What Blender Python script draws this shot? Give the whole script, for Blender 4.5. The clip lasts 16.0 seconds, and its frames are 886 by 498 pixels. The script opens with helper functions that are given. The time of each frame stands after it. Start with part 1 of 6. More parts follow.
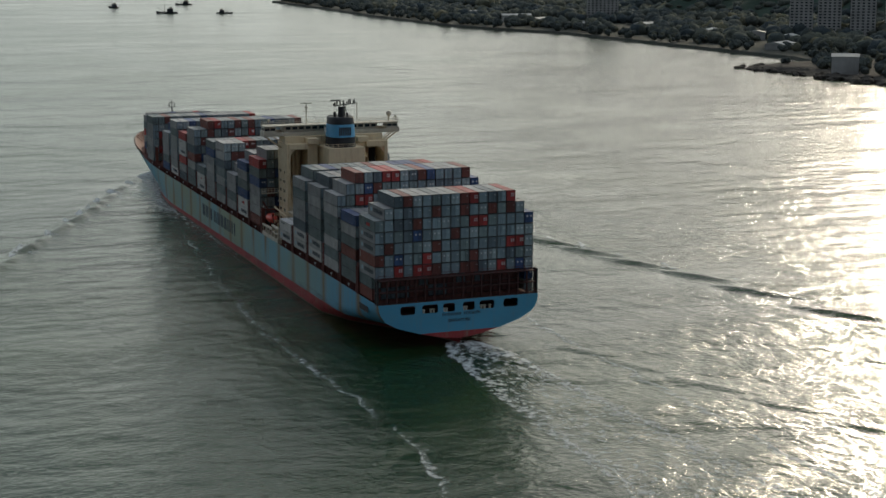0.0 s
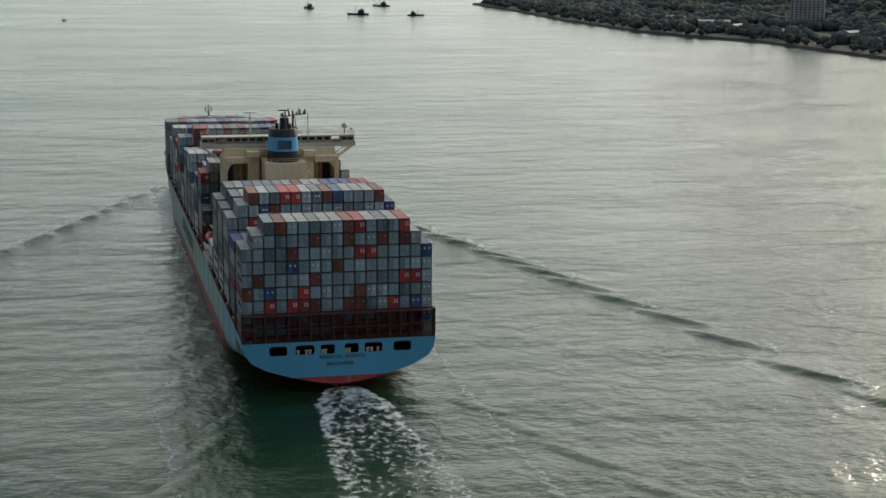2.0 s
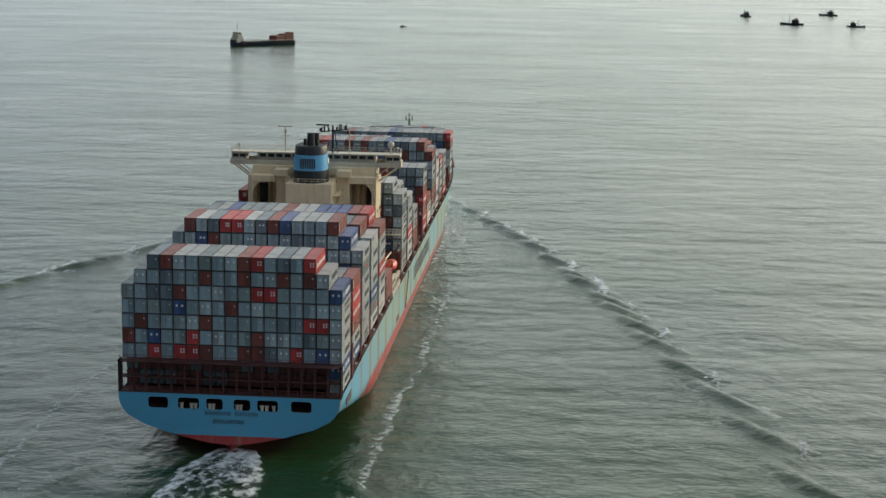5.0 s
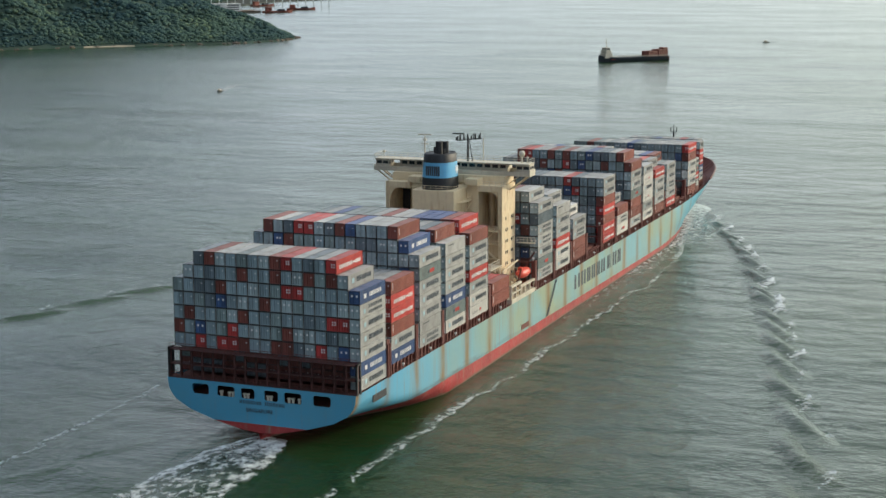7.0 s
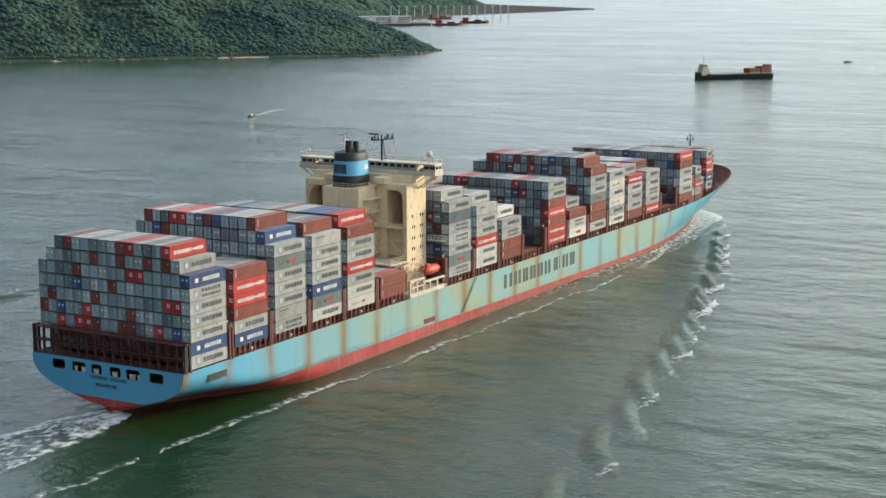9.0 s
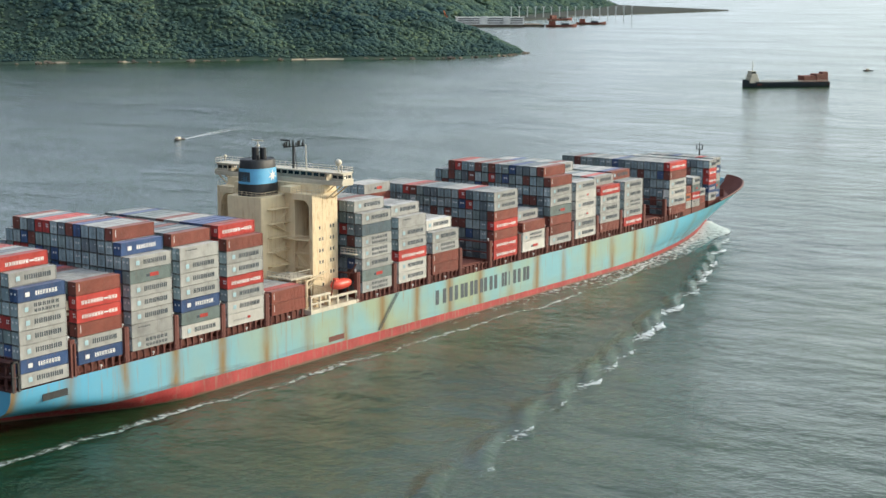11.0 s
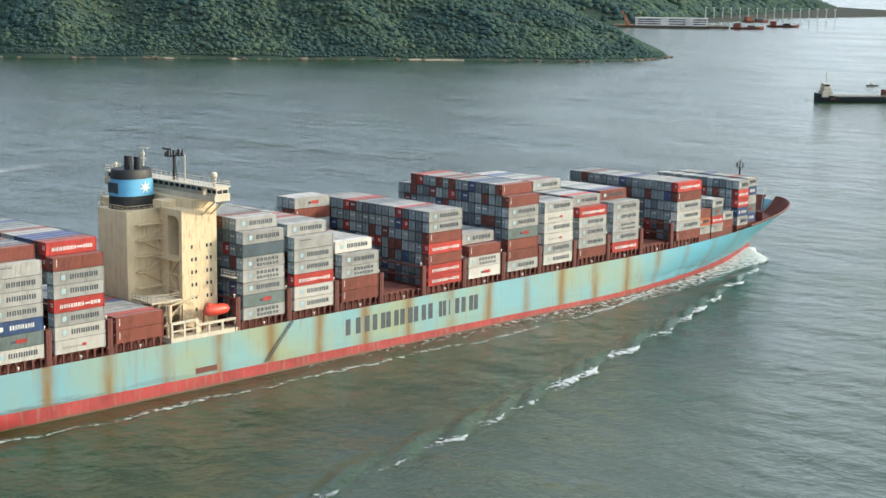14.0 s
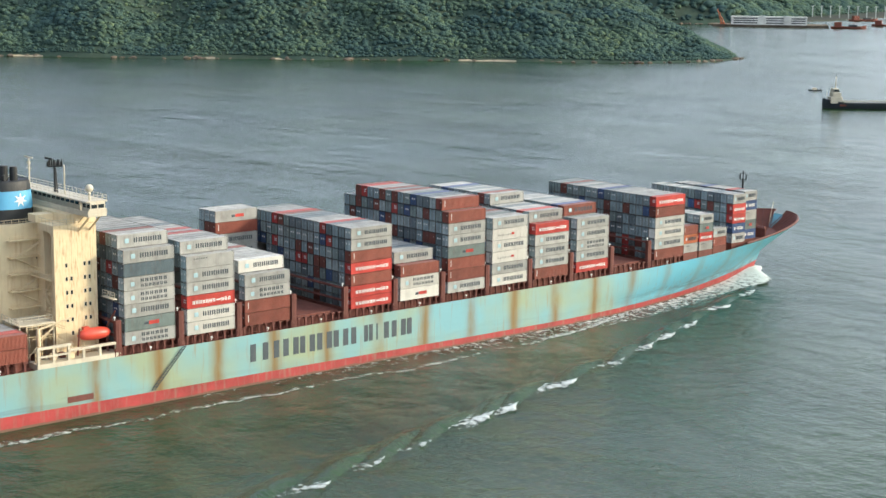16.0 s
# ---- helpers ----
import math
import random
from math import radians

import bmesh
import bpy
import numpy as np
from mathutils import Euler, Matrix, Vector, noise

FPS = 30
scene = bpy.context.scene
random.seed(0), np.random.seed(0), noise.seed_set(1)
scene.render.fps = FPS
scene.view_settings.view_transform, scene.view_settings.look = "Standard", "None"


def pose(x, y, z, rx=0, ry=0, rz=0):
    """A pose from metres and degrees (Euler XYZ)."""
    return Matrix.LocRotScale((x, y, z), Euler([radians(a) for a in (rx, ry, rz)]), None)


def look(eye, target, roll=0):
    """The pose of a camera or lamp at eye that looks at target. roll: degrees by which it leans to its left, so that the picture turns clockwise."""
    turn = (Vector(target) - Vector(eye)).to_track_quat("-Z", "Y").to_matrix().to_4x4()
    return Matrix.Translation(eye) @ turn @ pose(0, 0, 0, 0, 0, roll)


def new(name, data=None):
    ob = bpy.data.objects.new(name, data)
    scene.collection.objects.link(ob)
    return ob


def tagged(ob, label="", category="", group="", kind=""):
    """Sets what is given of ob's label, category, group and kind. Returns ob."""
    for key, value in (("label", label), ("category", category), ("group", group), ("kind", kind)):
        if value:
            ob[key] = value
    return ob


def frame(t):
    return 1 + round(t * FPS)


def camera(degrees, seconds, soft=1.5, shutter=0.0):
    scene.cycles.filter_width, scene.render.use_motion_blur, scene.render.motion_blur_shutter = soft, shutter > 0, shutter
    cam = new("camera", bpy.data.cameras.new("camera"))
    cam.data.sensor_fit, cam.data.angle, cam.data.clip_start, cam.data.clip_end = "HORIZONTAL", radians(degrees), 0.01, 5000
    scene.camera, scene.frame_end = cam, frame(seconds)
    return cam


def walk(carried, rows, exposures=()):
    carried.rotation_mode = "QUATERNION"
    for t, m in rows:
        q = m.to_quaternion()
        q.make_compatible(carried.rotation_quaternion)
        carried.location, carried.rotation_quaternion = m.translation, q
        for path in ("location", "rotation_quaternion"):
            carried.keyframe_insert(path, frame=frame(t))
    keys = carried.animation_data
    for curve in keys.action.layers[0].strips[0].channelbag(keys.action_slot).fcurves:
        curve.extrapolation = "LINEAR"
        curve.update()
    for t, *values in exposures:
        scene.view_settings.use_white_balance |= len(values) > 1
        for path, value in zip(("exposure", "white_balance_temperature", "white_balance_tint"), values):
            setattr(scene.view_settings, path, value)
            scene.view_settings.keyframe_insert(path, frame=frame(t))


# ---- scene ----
cam = camera(31.03, 16.0)
EXPOSURES = ((0, -1.14), (1.0, -0.86), (3.5, -0.75), (6.5, -0.30), (9.0, 0.03), (12.0, 0.18), (16.0, 0.34))
SPEED = 28.48  # the ship's way along +y for each second of the clip, in the lengths used below
SCALE = 0.64  # all lengths below are drawn at this scale, which keeps the fast flight within a steady pace


def aim(x, y, z, yaw, pitch, roll):
    a, b = radians(yaw), radians(pitch)
    ahead = Vector((-math.sin(a) * math.cos(b), math.cos(a) * math.cos(b), math.sin(b)))
    eye = Vector((x, y, z)) * SCALE
    return look(eye, eye + 10 * ahead, roll)


# seconds, eye, yaw, pitch, roll
CAM = (
    (0, -144.79, -360.20, 96.39, -21.285, -10.502, 0.025),
    (0.5, -121.85, -341.89, 96.00, -19.339, -10.559, 0.185),
    (1, -99.07, -322.69, 95.66, -17.272, -10.541, 0.493),
    (1.5, -76.89, -302.02, 95.41, -15.850, -10.480, 0.467),
    (2, -55.17, -280.52, 95.25, -13.041, -10.458, 0.388),
    (2.5, -34.81, -258.87, 95.02, -10.260, -10.381, 0.610),
    (3, -15.21, -237.27, 94.75, -7.772, -10.336, 1.040),
    (3.5, 4.85, -215.76, 94.61, -4.304, -10.393, 0.711),
    (5.8, 94.53, -113.34, 95.41, 11.164, -10.340, 0.293),
    (6, 103.25, -106.25, 95.61, 13.488, -10.061, -0.075),
    (6.5, 126.10, -89.37, 95.91, 18.833, -9.977, -0.376),
    (7, 151.02, -75.32, 95.34, 22.010, -10.159, -0.290),
    (7.5, 175.15, -61.44, 94.69, 24.323, -10.319, -0.180),
    (8, 197.40, -44.42, 94.14, 26.417, -10.161, -0.013),
    (8.5, 215.45, -22.78, 93.71, 28.234, -9.785, -0.024),
    (9, 230.24, 2.19, 93.39, 29.921, -9.653, -0.124),
    (11.5, 276.67, 142.70, 92.80, 37.011, -9.680, 0.127),
    (12, 283.14, 171.81, 92.68, 38.509, -9.723, 0.262),
    (12.5, 288.99, 200.37, 92.61, 39.957, -9.724, 0.438),
    (13, 294.70, 229.08, 92.59, 41.525, -9.715, 0.535),
    (13.5, 299.62, 257.73, 92.61, 42.987, -9.734, 0.618),
    (14, 303.67, 286.62, 92.72, 44.271, -9.777, 0.696),
    (14.5, 307.09, 315.75, 92.87, 45.588, -9.840, 0.722),
    (15, 309.74, 344.85, 92.87, 46.790, -9.884, 0.741),
    (15.5, 312.04, 373.97, 92.78, 47.966, -9.888, 0.645),
    (16, 313.94, 403.62, 92.76, 49.169, -9.905, 0.625),
)
walk(cam, [(t, aim(*row)) for t, *row in CAM], EXPOSURES)

# ---- light ----
SUN_AZ, SUN_EL = 41.8, 18.0  # degrees from +y towards +x, and above the horizon
world = bpy.data.worlds.new("sky")
scene.world = world
world.use_nodes = True
wn, wl = world.node_tree.nodes, world.node_tree.links
sky = wn.new("ShaderNodeTexSky")
sky.sky_type, sky.sun_disc = "NISHITA", False
sky.sun_elevation, sky.sun_rotation = radians(SUN_EL), radians(SUN_AZ)
sky.air_density, sky.dust_density, sky.ozone_density = 1.0, 4.0, 1.0
haze = wn.new("ShaderNodeHueSaturation")
haze.inputs["Saturation"].default_value = 0.45
wl.new(sky.outputs[0], haze.inputs["Color"])
# bright thin overcast, brighter towards the sun's quarter
tc = wn.new("ShaderNodeTexCoord")
toward = wn.new("ShaderNodeVectorMath")
toward.operation = "DOT_PRODUCT"
toward.inputs[1].default_value = (math.sin(radians(SUN_AZ)), math.cos(radians(SUN_AZ)), 0)
wl.new(tc.outputs["Generated"], toward.inputs[0])
veil = wn.new("ShaderNodeMapRange")
veil.interpolation_type = "SMOOTHSTEP"
for key, value in (("From Min", -0.75), ("From Max", -0.15), ("To Min", 1.2), ("To Max", 12.5)):
    veil.inputs[key].default_value = value
wl.new(toward.outputs["Value"], veil.inputs["Value"])
tint = wn.new("ShaderNodeVectorMath")
tint.operation = "SCALE"
hue = wn.new("ShaderNodeMixRGB")
hue.inputs["Color1"].default_value, hue.inputs["Color2"].default_value = (0.85, 1.0, 1.25, 1), (0.88, 1.0, 0.965, 1)
spread = wn.new("ShaderNodeMapRange")
for key, value in (("From Min", 0.0), ("From Max", 0.7)):
    spread.inputs[key].default_value = value
wl.new(toward.outputs["Value"], spread.inputs["Value"])
wl.new(spread.outputs[0], hue.inputs["Fac"])
wl.new(hue.outputs[0], tint.inputs[0])
glow = wn.new("ShaderNodeMapRange")
glow.interpolation_type = "SMOOTHSTEP"
for key, value in (("From Min", 0.25), ("From Max", 0.88), ("To Min", 1.0), ("To Max", 1.3)):
    glow.inputs[key].default_value = value
wl.new(toward.outputs["Value"], glow.inputs["Value"])
bright = wn.new("ShaderNodeMath")
bright.operation = "MULTIPLY"
wl.new(veil.outputs[0], bright.inputs[0])
wl.new(glow.outputs[0], bright.inputs[1])
# thinner overhead than along the horizon
split = wn.new("ShaderNodeSeparateXYZ")
wl.new(tc.outputs["Generated"], split.inputs[0])
height = wn.new("ShaderNodeMapRange")
for key, value in (("From Min", 0.08), ("From Max", 0.5), ("To Min", 0.87), ("To Max", 0.74)):
    height.inputs[key].default_value = value
wl.new(split.outputs["Z"], height.inputs["Value"])
banked = wn.new("ShaderNodeMath")
banked.operation = "MULTIPLY"
wl.new(bright.outputs[0], banked.inputs[0])
wl.new(height.outputs[0], banked.inputs[1])
wl.new(banked.outputs[0], tint.inputs["Scale"])
both = wn.new("ShaderNodeMixRGB")
both.inputs["Fac"].default_value = 0.62
wl.new(haze.outputs[0], both.inputs["Color1"])
wl.new(tint.outputs[0], both.inputs["Color2"])
wl.new(both.outputs[0], wn["Background"].inputs["Color"])
wn["Background"].inputs["Strength"].default_value = 0.15
sun = new("sun", bpy.data.lights.new("sun", "SUN"))
sun.data.energy, sun.data.angle, sun.data.color = 3.3, radians(6.0), (1.0, 0.87, 0.65)
se, sa = radians(SUN_EL), radians(SUN_AZ)
sun.matrix_world = look((0, 0, 300), Vector((0, 0, 300)) - Vector((math.sin(sa) * math.cos(se), math.cos(sa) * math.cos(se), math.sin(se))))


# ---- materials ----
def nodes_of(name):
    m = bpy.data.materials.new(name)
    m.use_nodes = True
    nt = m.node_tree
    return m, nt, nt.nodes["Principled BSDF"]


def node(nt, kind, **values):
    n = nt.nodes.new(kind)
    for key, value in values.items():
        n.inputs[key.replace("_", " ")].default_value = value
    return n


def ramp(nt, fac, stops):
    r = nt.nodes.new("ShaderNodeValToRGB")
    e = r.color_ramp.elements
    while len(e) < len(stops):
        e.new(0.5)
    for k, (p, c) in enumerate(stops):
        e[k].position = p
        e[k].color = (*c, 1) if len(c) == 3 else c
    nt.links.new(fac, r.inputs["Fac"])
    return r.outputs["Color"]


def mix(nt, fac, a, b, blend="MIX"):
    m = nt.nodes.new("ShaderNodeMixRGB")
    m.blend_type = blend
    for socket, v in ((m.inputs["Fac"], fac), (m.inputs["Color1"], a), (m.inputs["Color2"], b)):
        if isinstance(v, (int, float)):
            socket.default_value = v
        elif isinstance(v, tuple):
            socket.default_value = (*v, 1) if len(v) == 3 else v
        else:
            nt.links.new(v, socket)
    return m.outputs["Color"]


def coords(nt, scale=(1, 1, 1), kind="Object"):
    tc, mp = nt.nodes.new("ShaderNodeTexCoord"), nt.nodes.new("ShaderNodeMapping")
    mp.inputs["Scale"].default_value = scale
    nt.links.new(tc.outputs[kind], mp.inputs["Vector"])
    return mp.outputs["Vector"]


def noise_of(nt, scale, detail=4, stretch=(1, 1, 1), rough=0.55):
    n = node(nt, "ShaderNodeTexNoise", Scale=scale, Detail=detail, Roughness=rough)
    nt.links.new(coords(nt, stretch), n.inputs["Vector"])
    return n.outputs["Fac"]


def painted(name, base, rough=0.55, wear=(0.2, 0.09, 0.04), amount=0.25, metal=0.0, dirt=0.35, bump=0.03, vary=0.12, scale=1.0):
    """Paint on steel: blotched at two scales, streaked downwards, with rust where it has worn."""
    m, nt, p = nodes_of(name)
    dark = tuple(c * (1 - dirt) for c in base)
    col = mix(nt, ramp(nt, noise_of(nt, 0.35 * scale, 5), ((0.35, (0, 0, 0)), (0.7, (1, 1, 1)))), base, dark)
    streak = ramp(nt, noise_of(nt, 1.6 * scale, 4, (1, 1, 0.12)), ((0.52, (0, 0, 0)), (0.75, (amount,) * 3)))
    col = mix(nt, streak, col, wear)
    if vary:
        info = nt.nodes.new("ShaderNodeObjectInfo")
        tone = ramp(nt, info.outputs["Random"], ((0.0, (1 - vary,) * 3), (1.0, (1 + vary,) * 3)))
        col = mix(nt, 1.0, col, tone, "MULTIPLY")
    nt.links.new(col, p.inputs["Base Color"])
    nt.links.new(ramp(nt, noise_of(nt, 3 * scale, 3), ((0.3, (rough - 0.12,) * 3), (0.7, (rough + 0.15,) * 3))), p.inputs["Roughness"])
    p.inputs["Metallic"].default_value = metal
    b = node(nt, "ShaderNodeBump", Strength=0.4, Distance=bump)
    nt.links.new(noise_of(nt, 2.5 * scale, 4), b.inputs["Height"])
    nt.links.new(b.outputs["Normal"], p.inputs["Normal"])
    return m


def corrugated(name, base, amount=0.3, dirt=0.3):
    """Container steel: upright corrugations along the sides, faded and rusted paint."""
    m = painted(name, base, 0.6, amount=amount, dirt=dirt, vary=0.16)
    nt = m.node_tree
    p = nt.nodes["Principled BSDF"]
    w = nt.nodes.new("ShaderNodeTexWave")
    w.wave_type, w.bands_direction = "BANDS", "Y"
    w.inputs["Scale"].default_value = 1.1
    w.inputs["Distortion"].default_value = 0.0
    nt.links.new(coords(nt), w.inputs["Vector"])
    b = node(nt, "ShaderNodeBump", Strength=1.0, Distance=0.10)
    nt.links.new(w.outputs["Fac"], b.inputs["Height"])
    nt.links.new(b.outputs["Normal"], p.inputs["Normal"])
    return m


def plain(name, base, rough=0.6, metal=0.0):
    return painted(name, base, rough, amount=0.12, metal=metal, dirt=0.25, vary=0.0)


def hull_paint(name="hull_blue", runs=1.0):
    """Faded light blue plating: paler amidships, scuffed near the water, rust runs below each lashing bridge."""
    m, nt, p = nodes_of(name)
    blue, pale, green = (0.075, 0.33, 0.50), (0.18, 0.39, 0.44), (0.28, 0.33, 0.20)
    sep = nt.nodes.new("ShaderNodeSeparateXYZ")
    nt.links.new(coords(nt), sep.inputs[0])
    along = nt.nodes.new("ShaderNodeMath")
    along.operation = "DIVIDE"
    along.inputs[1].default_value = 366
    nt.links.new(sep.outputs["Y"], along.inputs[0])
    col = ramp(nt, along.outputs[0], ((0.03, blue), (0.28, pale), (0.70, pale), (0.78, (0.12, 0.42, 0.55))))
    weather = ramp(nt, along.outputs[0], ((0.05, (0, 0, 0)), (0.25, (1, 1, 1)), (0.70, (1, 1, 1)), (0.77, (0.05,) * 3)))
    tarnish = ramp(nt, noise_of(nt, 0.045, 3), ((0.36, (0, 0, 0)), (0.60, (0.9,) * 3)))
    col = mix(nt, mix(nt, 1.0, tarnish, weather, "MULTIPLY"), col, green)
    col = mix(nt, ramp(nt, noise_of(nt, 0.3, 5, (1, 0.3, 1)), ((0.4, (0, 0, 0)), (0.75, (0.25,) * 3))), col, (0.16, 0.30, 0.32))
    # rust runs, one below each lashing bridge
    shift = nt.nodes.new("ShaderNodeMath")
    shift.operation = "MULTIPLY_ADD"
    shift.inputs[1].default_value, shift.inputs[2].default_value = 1 / 14.97, -1.35 / 14.97
    nt.links.new(sep.outputs["Y"], shift.inputs[0])
    wob = nt.nodes.new("ShaderNodeMath")
    wob.operation = "MULTIPLY_ADD"
    wob.inputs[1].default_value = 0.10
    nt.links.new(noise_of(nt, 0.55, 4, (1, 1, 0.25)), wob.inputs[0])
    nt.links.new(shift.outputs[0], wob.inputs[2])
    tri = nt.nodes.new("ShaderNodeMath")
    tri.operation = "PINGPONG"
    tri.inputs[1].default_value = 0.5
    nt.links.new(wob.outputs[0], tri.inputs[0])
    run = ramp(nt, tri.outputs[0], ((0.0, (1, 1, 1)), (0.05, (0.75,) * 3), (0.10, (0.35,) * 3), (0.2, (0, 0, 0))))
    run = mix(nt, 1.0, run, ramp(nt, along.outputs[0], ((0.70, (1, 1, 1)), (0.79, (0.35,) * 3))), "MULTIPLY")
    patch = ramp(nt, noise_of(nt, 0.12, 4, (1, 1, 0.4)), ((0.32, (0.25,) * 3), (0.52, (1, 1, 1))))
    col = mix(nt, mix(nt, 1.0, mix(nt, 1.0, run, patch, "MULTIPLY"), (runs,) * 3, "MULTIPLY"), col, (0.20, 0.125, 0.04))
    fine = ramp(nt, noise_of(nt, 0.9, 5, (1, 1, 0.1)), ((0.56, (0, 0, 0)), (0.75, (0.15 + 0.4 * runs,) * 3)))
    col = mix(nt, fine, col, (0.28, 0.17, 0.07))
    # long dark fender scuffs low on the side
    low = nt.nodes.new("ShaderNodeMapRange")
    for key, value in (("From Min", 3.5), ("From Max", 7.0), ("To Min", 0.16), ("To Max", -0.25)):
        low.inputs[key].default_value = value
    nt.links.new(sep.outputs["Z"], low.inputs["Value"])
    rub = nt.nodes.new("ShaderNodeMath")
    rub.operation = "ADD"
    nt.links.new(noise_of(nt, 0.5, 6, (1, 0.12, 1.6), 0.7), rub.inputs[0])
    nt.links.new(low.outputs[0], rub.inputs[1])
    scuff = ramp(nt, rub.outputs[0], ((0.54, (0, 0, 0)), (0.70, (0.65 * runs,) * 3)))
    ends = ramp(nt, along.outputs[0], ((0.16, (1, 1, 1)), (0.30, (0.12,) * 3), (0.70, (0.12,) * 3), (0.82, (1, 1, 1))))
    col = mix(nt, mix(nt, 1.0, scuff, ends, "MULTIPLY"), col, (0.07, 0.09, 0.09))
    nt.links.new(col, p.inputs["Base Color"])
    p.inputs["Roughness"].default_value = 0.5
    b = node(nt, "ShaderNodeBump", Strength=0.25, Distance=0.1)
    nt.links.new(noise_of(nt, 0.5, 4), b.inputs["Height"])
    nt.links.new(b.outputs["Normal"], p.inputs["Normal"])
    return m


def water_of(name, base=(0.010, 0.029, 0.0105), rough=0.115, height=0.68):
    m, nt, p = nodes_of(name)
    p.inputs["IOR"].default_value = 1.333
    big = ramp(nt, noise_of(nt, 0.004, 4, (1, 2.2, 1)), ((0.35, (0, 0, 0)), (0.65, (1, 1, 1))))
    tone = ramp(nt, noise_of(nt, 0.012, 4, (1, 0.5, 1)), ((0.38, (base[0] * 0.75, base[1] * 1.05, base[2] * 1.45)), (0.62, (base[0] * 1.35, base[1] * 1.2, base[2] * 0.8))))
    nt.links.new(mix(nt, big, tone, mix(nt, 1.0, tone, (1.4, 1.4, 1.4), "MULTIPLY")), p.inputs["Base Color"])
    nt.links.new(mix(nt, big, (rough,) * 3, (rough + 0.08,) * 3), p.inputs["Roughness"])
    total = None
    for scale, amp, stretch in ((0.035, 2.0, (1, 1.6, 1)), (0.13, 0.8, (1.4, 1, 1)), (0.5, 0.32, (1, 1.5, 1)), (1.5, 0.13, (1, 1.3, 1)), (4.5, 0.04, (1, 1.2, 1))):
        n = noise_of(nt, scale, 2, stretch)
        k = nt.nodes.new("ShaderNodeMath")
        k.operation = "MULTIPLY_ADD"
        k.inputs[1].default_value = amp * height
        nt.links.new(n, k.inputs[0])
        if total is None:
            k.inputs[2].default_value = 0
        else:
            nt.links.new(total, k.inputs[2])
        total = k.outputs[0]
    calm = nt.nodes.new("ShaderNodeMath")
    calm.operation = "MULTIPLY"
    nt.links.new(total, calm.inputs[0])
    nt.links.new(ramp(nt, noise_of(nt, 0.011, 3, (1, 2.5, 1)), ((0.3, (0.45,) * 3), (0.7, (1, 1, 1)))), calm.inputs[1])
    b = node(nt, "ShaderNodeBump", Strength=1.0, Distance=1.0)
    nt.links.new(calm.outputs[0], b.inputs["Height"])
    nt.links.new(b.outputs["Normal"], p.inputs["Normal"])
    return m


def foam_of(name, low, high, scale, stretch=(1, 1, 1)):
    """Broken foam: white where the noise is high, open water between."""
    m, nt, p = nodes_of(name)
    p.inputs["Base Color"].default_value = (0.62, 0.66, 0.65, 1)
    p.inputs["Roughness"].default_value = 0.8
    at = nt.nodes.new("ShaderNodeAttribute")
    at.attribute_name = "cover"
    f = nt.nodes.new("ShaderNodeMath")
    f.operation = "ADD"
    nt.links.new(noise_of(nt, scale, 6, stretch, 0.65), f.inputs[0])
    nt.links.new(at.outputs["Fac"], f.inputs[1])
    nt.links.new(ramp(nt, f.outputs[0], ((low, (0, 0, 0)), (high, (1, 1, 1)))), p.inputs["Alpha"])
    b = node(nt, "ShaderNodeBump", Strength=0.6, Distance=0.3)
    nt.links.new(noise_of(nt, 0.8, 5), b.inputs["Height"])
    nt.links.new(b.outputs["Normal"], p.inputs["Normal"])
    return m


def leaves_of(name, base):
    m, nt, p = nodes_of(name)
    geo = nt.nodes.new("ShaderNodeNewGeometry")
    tone = ramp(nt, geo.outputs["Random Per Island"], ((0.0, tuple(c * 0.82 for c in base)), (0.6, base), (0.9, (base[0] * 1.25, base[1] * 1.15, base[2] * 0.95)), (1.0, (base[0] * 1.6, base[1] * 1.35, base[2] * 1.0))))
    stand = ramp(nt, noise_of(nt, 0.012, 4), ((0.38, (0.7, 0.8, 0.9)), (0.62, (1.35, 1.25, 1.0))))
    tone = mix(nt, 1.0, tone, stand, "MULTIPLY")
    col = mix(nt, ramp(nt, noise_of(nt, 0.5, 4), ((0.35, (0, 0, 0)), (0.7, (0.35,) * 3))), tone, tuple(c * 0.55 for c in base))
    bp = node(nt, "ShaderNodeBump", Strength=0.8, Distance=1.2)
    nt.links.new(noise_of(nt, 0.7, 4), bp.inputs["Height"])
    nt.links.new(bp.outputs["Normal"], p.inputs["Normal"])
    nt.links.new(col, p.inputs["Base Color"])
    p.inputs["Roughness"].default_value = 0.95
    p.inputs["Specular IOR Level"].default_value = 0.1
    return m


def earth_of(name, a, b, scale):
    m, nt, p = nodes_of(name)
    col = mix(nt, ramp(nt, noise_of(nt, scale, 6), ((0.35, (0, 0, 0)), (0.65, (1, 1, 1)))), a, b)
    col = mix(nt, ramp(nt, noise_of(nt, scale * 9, 5), ((0.4, (0, 0, 0)), (0.8, (0.5,) * 3))), col, tuple(c * 0.5 for c in a))
    nt.links.new(col, p.inputs["Base Color"])
    p.inputs["Roughness"].default_value = 0.95
    p.inputs["Specular IOR Level"].default_value = 0.1
    bp = node(nt, "ShaderNodeBump", Strength=0.6, Distance=1.0)
    nt.links.new(noise_of(nt, scale * 5, 5), bp.inputs["Height"])
    nt.links.new(bp.outputs["Normal"], p.inputs["Normal"])
    return m


